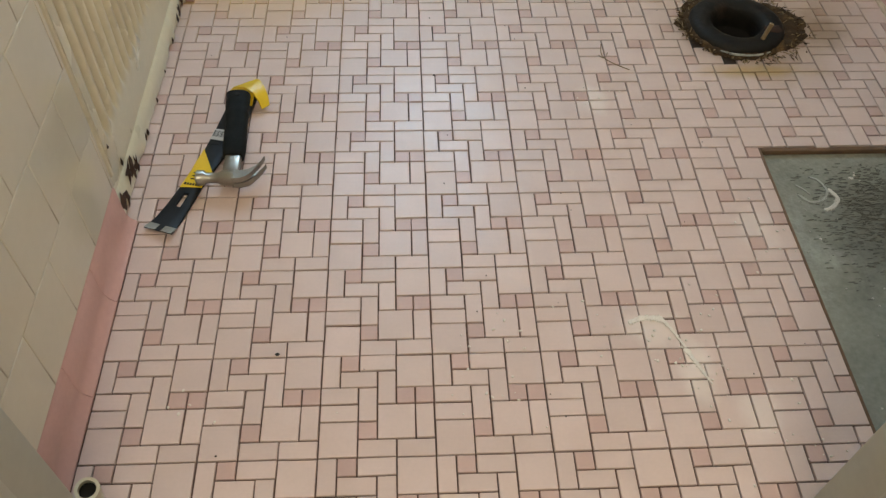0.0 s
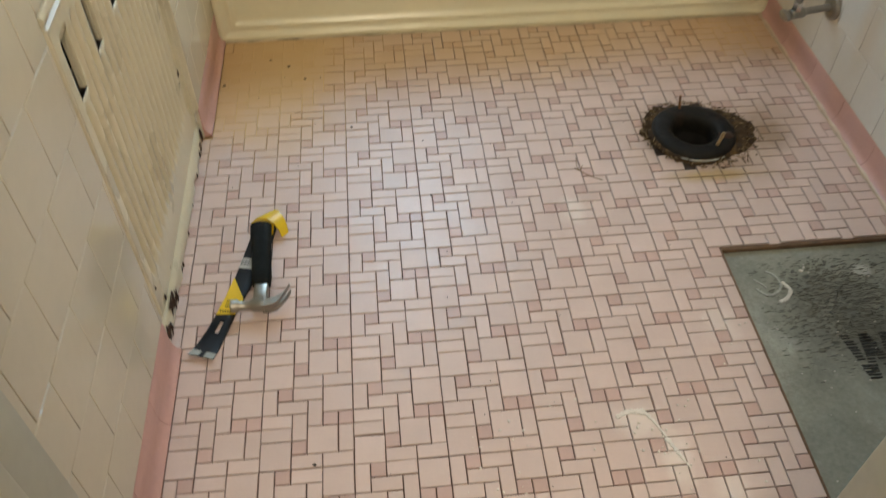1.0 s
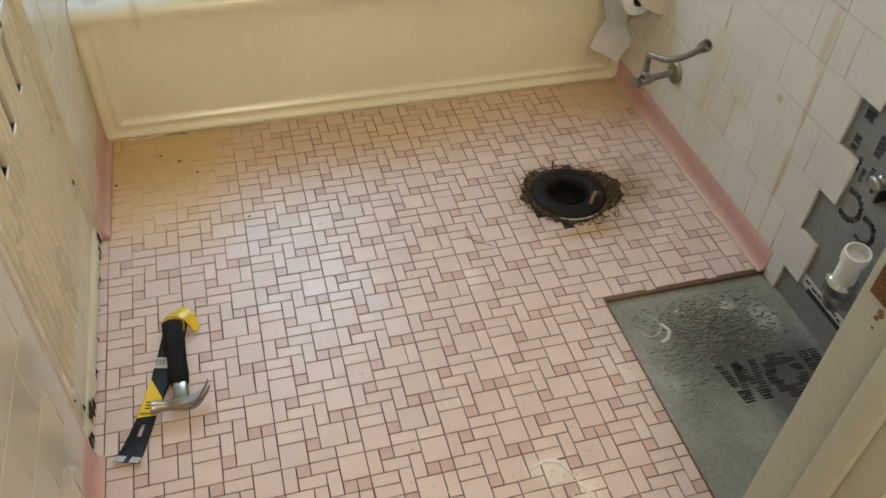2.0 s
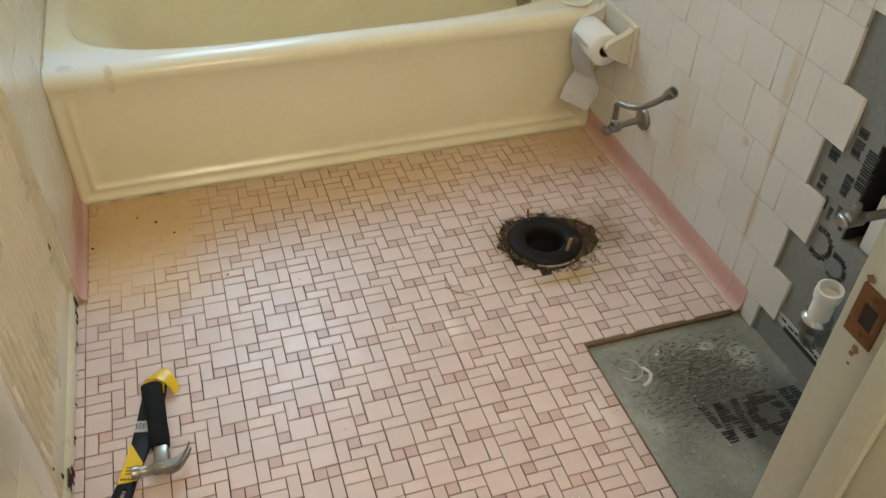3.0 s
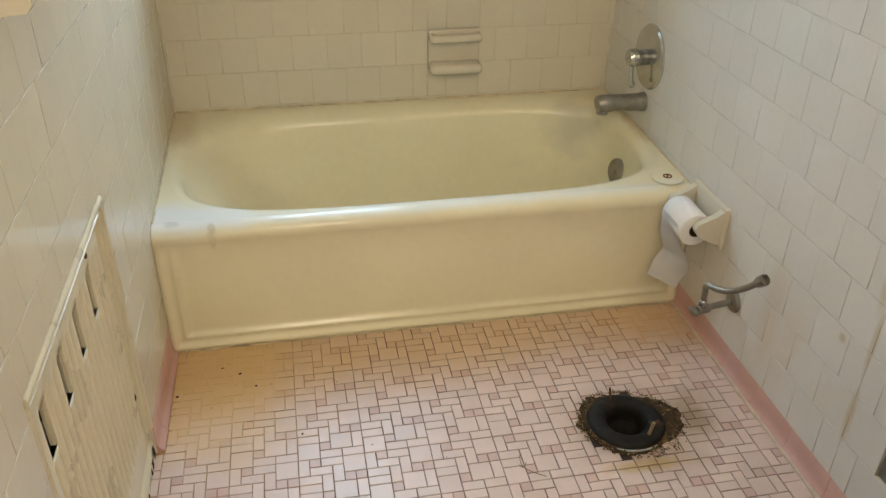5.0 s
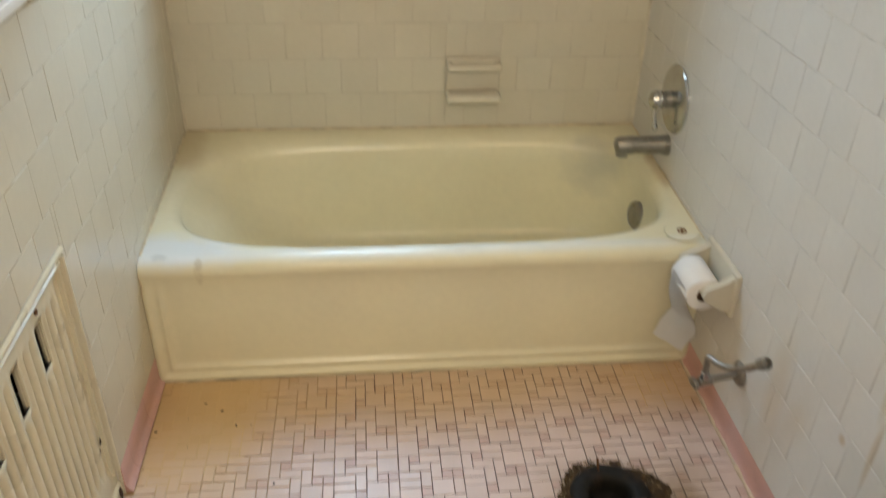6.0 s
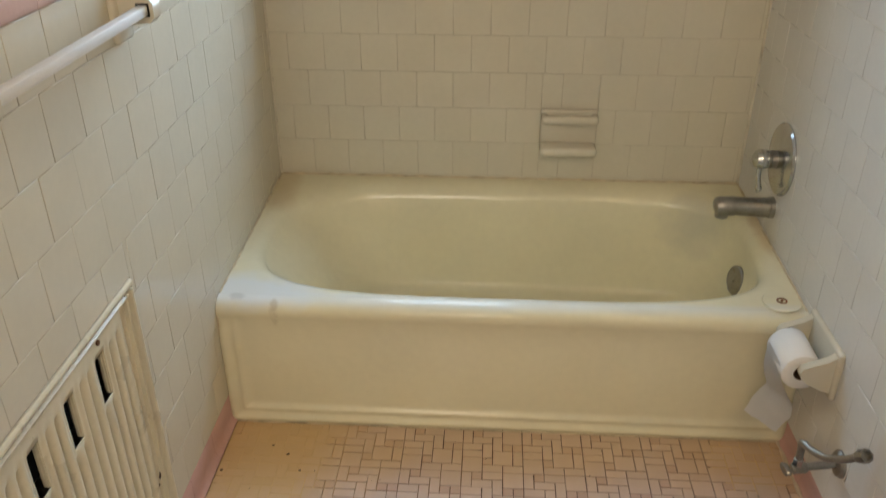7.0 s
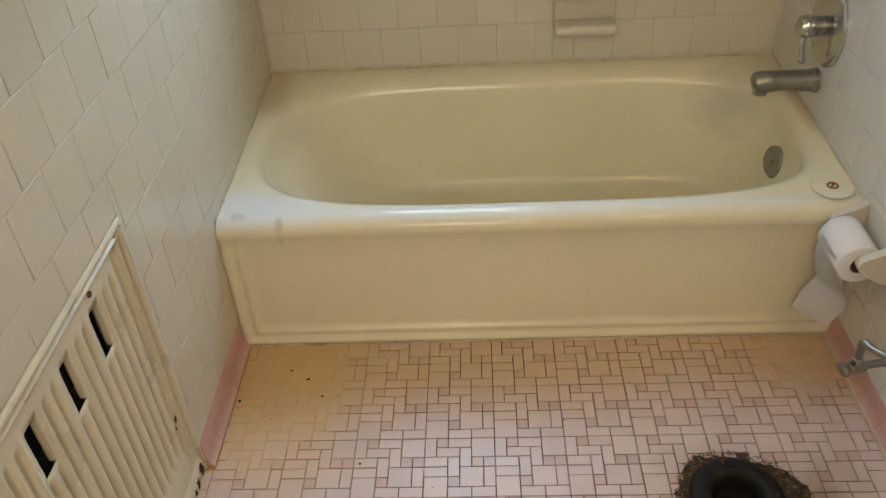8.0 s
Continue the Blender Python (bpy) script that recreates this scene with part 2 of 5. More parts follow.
brown_mat = material("rust_brown_plate", (0.14, 0.065, 0.024), 0.5, metal=0.5, var=0.35, scale=40, bump=0.2, dirt=(0.07, 0.04, 0.02), dirt_scale=40)
mirror_stone_mat = material("white_basin_clay", (0.70, 0.68, 0.62), 0.3, var=0.05, scale=8)

backdrop_mat = bpy.data.materials.new("overcast_sky_glow")
backdrop_mat.use_nodes = True
bk = backdrop_mat.node_tree.nodes["Principled BSDF"]
bk.inputs["Emission Color"].default_value = (0.86, 0.97, 1.0, 1)
bk.inputs["Emission Strength"].default_value = 3.0
glass_mat = bpy.data.materials.new("frosted_pane")
glass_mat.use_nodes = True
gb = glass_mat.node_tree.nodes["Principled BSDF"]
gb.inputs["Transmission Weight"].default_value, gb.inputs["Roughness"].default_value, gb.inputs["IOR"].default_value = 1.0, 0.25, 1.45


# ---------------------------------------------------------------- building helpers
def empty(name, at=(0, 0, 0), **tags):
    ob = new(name)
    ob.matrix_world = Matrix.Translation(at)
    ob.empty_display_size = 0.05
    return tagged(ob, **tags)


def mesh_of(name, bm, mats, smooth=None):
    bmesh.ops.recalc_face_normals(bm, faces=bm.faces)
    me = bpy.data.meshes.new(name)
    bm.to_mesh(me)
    bm.free()
    for m in (mats if isinstance(mats, (list, tuple)) else [mats]):
        me.materials.append(m)
    if smooth is not None:
        for p in me.polygons:
            p.use_smooth = True
        if smooth < 180:
            me.set_sharp_from_angle(angle=radians(smooth))
    return me


def part(name, bm, mats, parent=None, label="", smooth=35):
    ob = new(name, mesh_of(name, bm, mats, smooth))
    if parent is not None:
        ob.parent = parent
        ob.matrix_parent_inverse = Matrix.Translation(-Vector(base_of(parent)))
    return tagged(ob, label=label)


def base_of(ob):
    p = Vector((0, 0, 0))
    while ob is not None:
        p += ob.location if ob.parent is None else ob.matrix_parent_inverse.translation + ob.location
        ob = ob.parent
    return p


def add_box(bm, lo, hi, bevel=0.0, seg=2, m=None, mat=0):
    c = [(a + b) / 2 for a, b in zip(lo, hi)]
    s = [b - a for a, b in zip(lo, hi)]
    geo = bmesh.ops.create_cube(bm, size=1.0, matrix=Matrix.Translation(c) @ Matrix.Diagonal((*s, 1)))
    vs = geo["verts"]
    fs = set(f for v in vs for f in v.link_faces)
    if bevel:
        es = list(set(e for v in vs for e in v.link_edges))
        r = bmesh.ops.bevel(bm, geom=es, offset=min(bevel, min(s) * 0.45), segments=seg, affect="EDGES", profile=0.5)
        vs = list(set(v for f in r["faces"] for v in f.verts) | set(v for v in vs if v.is_valid))
        fs = set(f for v in vs for f in v.link_faces)
    for f in fs:
        f.material_index = mat
    if m is not None:
        bmesh.ops.transform(bm, matrix=m, verts=vs)
    return vs


def box(lo, hi, bevel=0.0, seg=2, m=None):
    bm = bmesh.new()
    add_box(bm, lo, hi, bevel, seg, m)
    return bm


def add_lathe(bm, profile, m=Matrix.Identity(4), n=32, closed=True):
    """profile: (radius, height) rows turned round the local z axis."""
    rings = []
    for r, h in profile:
        rings.append([bm.verts.new(m @ Vector((r * math.cos(2 * math.pi * k / n), r * math.sin(2 * math.pi * k / n), h))) for k in range(n)])
    for a, b in zip(rings, rings[1:]):
        for k in range(n):
            bm.faces.new((a[k], a[(k + 1) % n], b[(k + 1) % n], b[k]))
    if closed:
        bm.faces.new(rings[0][::-1])
        bm.faces.new(rings[-1])
    return bm


def lathe(profile, m=Matrix.Identity(4), n=32, closed=True):
    return add_lathe(bmesh.new(), profile, m, n, closed)


def along(a, b):
    """A pose at a whose z axis points at b."""
    d = Vector(b) - Vector(a)
    return Matrix.Translation(a) @ d.to_track_quat("Z", "Y").to_matrix().to_4x4()


def rod(a, b, r, n=20, bevel=0.0):
    h = (Vector(b) - Vector(a)).length
    if bevel:
        prof = [(r - bevel, 0), (r, bevel), (r, h - bevel), (r - bevel, h)]
    else:
        prof = [(r, 0), (r, h)]
    return lathe(prof, along(a, b), n)


def tube(points, radii, n=14, bm=None):
    """A bent tube through points, with a radius at each."""
    bm = bm or bmesh.new()
    pts = [Vector(p) for p in points]
    rings = []
    up = None
    for i, p in enumerate(pts):
        d = (pts[min(i + 1, len(pts) - 1)] - pts[max(i - 1, 0)]).normalized()
        if up is None:
            up = d.orthogonal().normalized()
        up = (up - d * up.dot(d)).normalized()
        side = d.cross(up)
        r = radii[i] if isinstance(radii, (list, tuple)) else radii
        rings.append([bm.verts.new(p + (up * math.cos(2 * math.pi * k / n) + side * math.sin(2 * math.pi * k / n)) * r) for k in range(n)])
    for a, b in zip(rings, rings[1:]):
        for k in range(n):
            bm.faces.new((a[k], a[(k + 1) % n], b[(k + 1) % n], b[k]))
    bm.faces.new(rings[0][::-1])
    bm.faces.new(rings[-1])
    return bm


def spline(points, steps=8):
    pts = [Vector(p) for p in points]
    out = []
    for i in range(len(pts) - 1):
        p0, p1, p2, p3 = pts[max(i - 1, 0)], pts[i], pts[i + 1], pts[min(i + 2, len(pts) - 1)]
        for k in range(steps):
            t = k / steps
            out.append(0.5 * ((2 * p1) + (p2 - p0) * t + (2 * p0 - 5 * p1 + 4 * p2 - p3) * t * t + (3 * p1 - p0 - 3 * p2 + p3) * t ** 3))
    out.append(pts[-1])
    return out


def extrude_profile(profile, a, b, axis):
    """A closed 2D profile swept from a to b along axis 0 (profile in y, z) or 1 (profile in x, z) or 2 (profile in x, y)."""
    bm = bmesh.new()

    def at(u, v, w):
        return {0: (w, u, v), 1: (u, w, v), 2: (u, v, w)}[axis]
    r0 = [bm.verts.new(at(u, v, a)) for u, v in profile]
    r1 = [bm.verts.new(at(u, v, b)) for u, v in profile]
    k = len(profile)
    for i in range(k):
        bm.faces.new((r0[i], r0[(i + 1) % k], r1[(i + 1) % k], r1[i]))
    bm.faces.new(r0[::-1])
    bm.faces.new(r1)
    return bm


# ---------------------------------------------------------------- setting: walls, floor, ceiling
def structure(name, boxes, mat, label, bevel=0.0):
    bm = bmesh.new()
    for lo, hi in boxes:
        add_box(bm, lo, hi, bevel)
    return tagged(part(name, bm, mat, None, smooth=None), label=label, kind="structure")


GY0, GY1, GZ1 = -0.978, -0.394, 0.674      # heater niche in the west wall
T = 0.008                                  # wall tile thickness
WX0, WX1, WZ0, WZ1 = 0.165, 0.848, 1.030, 1.98   # window opening

wall_west = structure("wall_west", [((-0.20, YD - 0.12, -0.05), (-T, GY0, CEIL)), ((-0.20, GY1, -0.05), (-T, D + T, CEIL)),
                                    ((-0.20, GY0, GZ1), (-T, GY1, CEIL)), ((-0.20, GY0, -0.05), (-0.16, GY1, GZ1))],
                      plaster_mat, "painted plaster wall tiled cream up to a pink cap")
wall_east = structure("wall_east", [((W + T, YD - 0.12, -0.05), (W + 0.15, -1.16, CEIL)), ((W + T, -1.16, -0.05), (W + 0.15, -1.005, 0.345)),
                                    ((W + T, -1.16, 0.56), (W + 0.15, -1.005, CEIL)), ((W + T, -1.005, -0.05), (W + 0.15, D + T, CEIL)),
                                    ((W + 0.10, -1.16, 0.345), (W + 0.15, -1.005, 0.56))],
                      board_mat, "white tiled wall broken open to grey cement board")
wall_north = structure("wall_north", [((-0.20, D + T, -0.05), (WX0, D + 0.16, CEIL)), ((WX1, D + T, -0.05), (W + 0.15, D + 0.16, CEIL)),
                                      ((WX0, D + T, -0.05), (WX1, D + 0.16, WZ0)), ((WX0, D + T, WZ1), (WX1, D + 0.16, CEIL))],
                       plaster_mat, "cream tiled wall behind the bathtub under a window")
JL, JR = 0.076, 0.895                      # door opening
wall_south = structure("wall_south", [((-T, YD - 0.12, 0.0), (JL - 0.02, YD, CEIL)), ((JR + 0.02, YD - 0.12, 0.0), (W + T, YD, CEIL)),
                                      ((JL - 0.02, YD - 0.12, 2.05), (JR + 0.02, YD, CEIL))], plaster_mat, "painted plaster wall round the doorway")
CX, CY = 1.046, -0.833                     # corner of the patch cut out of the tiles
FZ, FBED = -0.004, -0.012
FX, FY = 1.098, -0.486                     # middle of the toilet drain
floor = structure("floor", [((-0.16, CY, -0.10), (W + T, FY - 0.047, FZ)), ((-0.16, FY + 0.047, -0.10), (W + T, D + T, FZ)),
                           ((-0.16, FY - 0.047, -0.10), (FX - 0.047, FY + 0.047, FZ)), ((FX + 0.047, FY - 0.047, -0.10), (W + T, FY + 0.047, FZ)), ((-0.16, YD - 0.12, -0.10), (CX, CY, FZ))],
                  floor_grout_mat, "worn pink mosaic tile floor with dark joints")
floor_patch = structure("floor_patch", [((CX, YD - 0.12, -0.10), (W + T, CY, FBED))], board_floor_mat, "bare grey cement board where tiles were cut out")
ceiling = structure("ceiling", [((-0.20, YD - 0.12, CEIL), (W + 0.15, D + 0.16, CEIL + 0.1))], ceiling_mat, "plain white painted ceiling")
structure("hall_floor", [((-0.8, -3.6, -0.10), (2.2, YD - 0.12, -0.006))], hall_floor_mat, "dark oak hall floor")
structure("hall_ceiling", [((-0.8, -3.6, CEIL), (2.2, YD - 0.12, CEIL + 0.1))], ceiling_mat, "white hall ceiling")
structure("hall_wall", [((-0.9, -3.7, -0.1), (2.3, -3.6, CEIL + 0.1)), ((-0.9, -3.6, -0.1), (-0.8, YD - 0.12, CEIL + 0.1)),
                        ((2.2, -3.6, -0.1), (2.3, YD - 0.12, CEIL + 0.1)), ((-0.8, YD - 0.12, -0.1), (-0.2, YD - 0.02, CEIL + 0.1)),
                        ((W + 0.15, YD - 0.12, -0.1), (2.2, YD - 0.02, CEIL + 0.1))], hall_wall_mat, "plain beige hall walls")
structure("sky_backdrop", [((-1.6, 1.9, -0.2), (2.6, 1.92, 4.0))], backdrop_mat, "bright overcast sky beyond the window")

# cut edges of the tile bed round the patch
bm = bmesh.new()
add_box(bm, (CX - 0.003, YD - 0.1, FBED), (CX + 0.005, CY, -0.0015), 0.002)
add_box(bm, (CX + 0.005, CY - 0.005, FBED), (W - 0.02, CY + 0.004, -0.0015), 0.002)
tagged(part("cut_edge", bm, raw_edge_mat, None), label="dark raw edge of the cut tile bed", kind="structure")


# ---------------------------------------------------------------- bathtub
def rim_z(y):
    return 0.372 + 0.026 * max(0.0, min(1.0, y / D))


def build_tub():
    tub = empty("bathtub", (W / 2, 0.35, 0), label="yellowed cream enamel bathtub set between tiled walls, empty", category="bathtub")
    # basin and deck: rings round the opening, from the walls inward and down
    bm = bmesh.new()
    N = 168
    x0, x1, y0, y1 = 0.034, 1.415, 0.052, D - 0.022
    cx, cy = (x0 + x1) / 2, (y0 + y1) / 2

    def sup(a, hx, hy, e):
        c, s = math.cos(a), math.sin(a)
        return hx * math.copysign(abs(c) ** (2 / e), c), hy * math.copysign(abs(s) ** (2 / e), s)

    def ease(v):
        v = min(1.0, max(0.0, v))
        return v * v * (3 - 2 * v)

    # (growth of the opening, roundness, height or None for the rolled edge, drop below the deck)
    rows = [(0.020, 3.9, None, 0.0), (0.011, 3.9, None, -0.0012), (0.002, 3.9, None, -0.0045), (-0.007, 3.8, None, -0.011), (-0.015, 3.75, None, -0.022), (-0.022, 3.7, None, -0.042)]
    rows += [(k, 3.5 - 0.3 * min(k, 2), z, 0) for z, k in ((0.30, 0.0), (0.24, 0.25), (0.18, 0.5), (0.12, 0.78), (0.09, 0.92), (0.075, 1.1), (0.066, 1.4), (0.062, 2.2))]
    rings = []
    for grow, e, z, dz in rows:
        ring = []
        for i in range(N):
            a = 2 * math.pi * (i + 0.5) / N
            e_ = e + 0.9 * ease(math.sin(a))
            if z is None:
                # the edge is tight along the front and rolls over softly at the sloping end and along the back
                soft = 1 + max(1.1 * ease(math.sin(a) * 1.6 + 0.15) * ease(-math.cos(a) * 1.3), 0.7 * ease(math.sin(a) * 1.3))
                g = 0.020 - (0.020 - grow) * soft
                u, v = sup(a, (x1 - x0) / 2 + g, (y1 - y0) / 2 + g, e_)
                x, y = cx + u, cy + v
                ring.append(bm.verts.new((x, y, rim_z(y) + dz)))
            else:
                k = grow
                xa, xb, ya, yb = x0 + 0.078 + 0.17 * k, x1 - 0.016 - 0.05 * k, y0 + 0.026 + 0.055 * k, y1 - 0.058 - 0.055 * k
                u, v = sup(a, (xb - xa) / 2, (yb - ya) / 2, e_)
                ring.append(bm.verts.new(((xa + xb) / 2 + u, (ya + yb) / 2 + v, z)))
        rings.append(ring)
    for a, b in zip(rings, rings[1:]):
        for i in range(N):
            bm.faces.new((a[i], a[(i + 1) % N], b[(i + 1) % N], b[i]))
    bm.faces.new(rings[-1])
    # deck: from the first ring out to the walls and to the front roll
    outer = []
    for v in rings[0]:
        dx, dy = v.co.x - cx, v.co.y - cy
        cand = []
        if dx:
            cand.append(((W - 0.001 if dx > 0 else XW + 0.001) - cx) / dx)
        if dy:
            cand.append(((D - 0.001 if dy > 0 else 0.030) - cy) / dy)
        k = max(1.0, min(c for c in cand if c > 0))
        x, y = cx + dx * k, cy + dy * k
        outer.append(bm.verts.new((x, y, rim_z(y))))
    for i in range(N):
        bm.faces.new((outer[i], outer[(i + 1) % N], rings[0][(i + 1) % N], rings[0][i]))
    # fill the four deck corners
    for cxx, cyy in ((XW + 0.001, 0.030), (W - 0.001, 0.030), (XW + 0.001, D - 0.001), (W - 0.001, D - 0.001)):
        near = min(range(N), key=lambda i: (outer[i].co.x - cxx) ** 2 + (outer[i].co.y - cyy) ** 2)
        v = bm.verts.new((cxx, cyy, rim_z(cyy)))
        for j in range(near - 2, near + 2):
            p, q = outer[j % N], outer[(j + 1) % N]
            onx = abs(p.co.x - q.co.x) < 1e-5
            ony = abs(p.co.y - q.co.y) < 1e-5
            if not onx and not ony:
                bm.faces.new((p, v, q))
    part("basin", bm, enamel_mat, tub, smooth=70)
    # apron: rolled rim and a panel framed by two beads
    bm = bmesh.new()

    AY = -0.007

    def relief(d):
        y = 0.0
        y -= 0.010 * math.exp(-((d - 0.010) / 0.012) ** 2)
        y -= 0.004 * math.exp(-((d - 0.040) / 0.006) ** 2)
        return y + 0.007 / (1 + math.exp(-(d - 0.050) / 0.003))
    xs = sorted(set([XW + 0.001, W - 0.001] + [XW + 0.001 + 0.004 * i for i in range(18)] + [W - 0.001 - 0.004 * i for i in range(18)] +
                    [0.08 + (W - 0.16) * i / 40 for i in range(41)]))
    prof = [("flat", 0.0 + 0.004 * i) for i in range(18)] + [("flat", 0.08 + 0.02 * i) for i in range(11)]
    cols = []
    for x in xs:
        col = []
        for _, z in prof:
            d = min(x - XW, W - x, z)
            k = 1.0 if z < 0.27 else max(0.0, 1 - (z - 0.27) / 0.03)
            col.append(bm.verts.new((x, AY + relief(d) * k, z)))
        for yy, zz in ((0.003, 0.316), (-0.002, 0.328), (-0.005, 0.339), (-0.004, 0.349), (0.001, 0.358), (0.009, 0.3650), (0.019, 0.3700), (0.029, 0.3726), (0.038, 0.3740), (0.044, 0.3715)):
            col.append(bm.verts.new((x, AY + yy, zz)))
        cols.append(col)
    for a, b in zip(cols, cols[1:]):
        for i in range(len(a) - 1):
            bm.faces.new((a[i], b[i], b[i + 1], a[i + 1]))
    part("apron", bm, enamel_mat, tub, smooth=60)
    # overflow plate on the drain end
    m = along((1.383, 0.398, 0.236), (1.283, 0.380, 0.252))
    ov = part("overflow_plate", lathe([(0.043, -0.006), (0.044, 0.003), (0.040, 0.007), (0.0385, 0.0055), (0.008, 0.0075), (0.0, 0.008)], m, 32, False), dull_chrome_mat, tub, "dull chrome overflow plate")
    part("screw", lathe([(0.005, 0.007), (0.005, 0.010), (0.003, 0.011)], m, 12), dull_chrome_mat, ov)
    return tub


build_tub()

# caulk where the tub meets the tiles and the floor
bm = bmesh.new()


def caulk_line(a, b, r, n):
    pts = [Vector(a).lerp(Vector(b), i / n) + Vector((0, 0, random.uniform(-0.0015, 0.0015))) for i in range(n + 1)]
    tube(pts, [r * random.uniform(0.5, 1.25) for _ in pts], 6, bm)


caulk_line((XW + 0.002, D - 0.002, rim_z(D) + 0.001), (W, D - 0.002, rim_z(D) + 0.001), 0.0045, 90)
caulk_line((XW + 0.002, 0.03, rim_z(0.03)), (XW + 0.002, D, rim_z(D)), 0.0035, 40)
caulk_line((W - 0.002, 0.03, rim_z(0.03)), (W - 0.002, D, rim_z(D)), 0.0035, 40)
caulk_line((XW + 0.001, -0.007, 0.02), (XW + 0.001, -0.007, 0.35), 0.0045, 30)
caulk_line((W - 0.001, -0.007, 0.02), (W - 0.001, -0.007, 0.35), 0.004, 30)
caulk_line((XW, -0.017, 0.001), (W, -0.017, 0.001), 0.0030, 60)
caulk_line((XW + 0.0015, D - 0.0015, 0.41), (XW + 0.0015, D - 0.0015, 1.9), 0.0016, 50)
caulk_line((W - 0.0015, D - 0.0015, 0.41), (W - 0.0015, D - 0.0015, 1.9), 0.0016, 50)
tagged(part("caulk_bead", bm, caulk_mat, None), label="stained mouldy caulk beads along the bathtub", kind="structure")


# ---------------------------------------------------------------- tub fittings
def build_tub_valve():
    th = empty("tub_valve", (W, 0.392, 0.617), label="round chrome shower valve with ball handle", category="valve")
    m = along((W, 0.392, 0.617), (W - 1, 0.392, 0.617))
    part("escutcheon", lathe([(0.098, 0.0), (0.098, 0.004), (0.094, 0.009), (0.074, 0.014), (0.045, 0.018), (0.024, 0.019), (0.0, 0.019)], m, 48, False), chrome_mat, th)
    part("stem", lathe([(0.024, 0.012), (0.024, 0.034), (0.021, 0.036), (0.021, 0.040), (0.024, 0.042)], m, 28), dull_chrome_mat, th)
    part("handle", lathe([(0.014, 0.041), (0.025, 0.043), (0.027, 0.051), (0.027, 0.062), (0.023, 0.072), (0.012, 0.078), (0.0, 0.080)], m, 28, False), chrome_mat, th)
    part("lever", tube(spline([(W - 0.056, 0.392, 0.597), (W - 0.057, 0.390, 0.572), (W - 0.053, 0.388, 0.545), (W - 0.049, 0.388, 0.526)], 5),
                       [0.007] * 6 + [0.0065] * 5 + [0.008, 0.009, 0.009, 0.008, 0.006], 12), chrome_mat, th)
    return th


build_tub_valve()


def build_spout():
    th = empty("tub_spout", (W, 0.395, 0.478), label="chrome bathtub spout with scuffed finish", category="faucet")
    pts = [(W, 0.395, 0.474), (W - 0.012, 0.395, 0.474), (W - 0.014, 0.395, 0.474), (W - 0.06, 0.395, 0.475), (W - 0.100, 0.395, 0.476), (W - 0.104, 0.395, 0.476), (W - 0.142, 0.395, 0.474), (W - 0.152, 0.395, 0.473), (W - 0.157, 0.395, 0.472)]
    part("spout_body", tube(pts, [0.030, 0.030, 0.0275, 0.0262, 0.0255, 0.0268, 0.0275, 0.0245, 0.016], 26), dull_chrome_mat, th, smooth=40)
    part("outlet", lathe([(0.018, 0.0), (0.018, -0.014), (0.013, -0.014), (0.012, -0.004)], Matrix.Translation((W - 0.134, 0.395, 0.457)), 20), dull_chrome_mat, th)


build_spout()


def build_soap_dish():
    th = empty("soap_dish", (0.90, D, 0.57), label="cream ceramic wall soap dish with grab ledge", category="soap dish")
    x0, x1, z0, z1 = 0.815, 0.986, 0.500, 0.632
    part("back_plate", box((x0, D - 0.012, z0), (x1, D + 0.004, z1), 0.008, 3), wall_tile_mat, th)
    part("grab_bar", box((x0, D - 0.056, 0.598), (x1, D - 0.026, 0.624), 0.0125, 4), wall_tile_mat, th, smooth=60)
    for xa in (x0 + 0.001, x1 - 0.019):
        part("post", box((xa, D - 0.046, 0.599), (xa + 0.018, D - 0.004, 0.623), 0.007, 3), wall_tile_mat, th, smooth=60)
    part("tray", box((x0, D - 0.072, 0.500), (x1, D - 0.004, 0.531), 0.0135, 4), wall_tile_mat, th, smooth=60)


build_soap_dish()


def build_drain_cover():
    th = empty("drain_cover", (1.388, 0.058, rim_z(0.058)), label="loose cream disc with rusty centre lying on the tub corner", category="drain cover")
    m = Matrix.Translation((1.386, 0.060, rim_z(0.06) + 0.0005))
    d = part("disc", lathe([(0.030, 0.0), (0.044, 0.001), (0.046, 0.004), (0.044, 0.0065), (0.02, 0.008), (0.013, 0.0075)], m, 36), enamel_mat, th)
    part("rusty_hub", lathe([(0.013, 0.007), (0.013, 0.0095), (0.010, 0.010), (0.008, 0.006), (0.004, 0.006), (0.003, 0.0105), (0.0, 0.011)], m, 18, False), rust_mat, th, "rust brown hub")


build_drain_cover()


# ---------------------------------------------------------------- toilet paper and its holder
def build_paper_holder():
    th = empty("toilet_paper_holder", (W, -0.10, 0.345), label="cream ceramic toilet paper holder on the tiled wall", category="paper holder")
    part("back_plate", box((W - 0.012, -0.200, 0.285), (W + 0.004, -0.006, 0.408), 0.007, 3), wall_tile_mat, th)
    prof = [(W - 0.008, 0.400), (W - 0.008, 0.300), (W - 0.030, 0.306), (W - 0.060, 0.322), (W - 0.078, 0.336), (W - 0.084, 0.350), (W - 0.078, 0.364), (W - 0.060, 0.372), (W - 0.030, 0.384)]
    for ya, yb in ((-0.192, -0.172), (-0.034, -0.014)):
        part("arm", extrude_profile(prof, ya, yb, 1), wall_tile_mat, th, smooth=60)
    part("roller", rod((W - 0.068, -0.174, 0.348), (W - 0.068, -0.032, 0.348), 0.009), pvc_mat, th)


build_paper_holder()


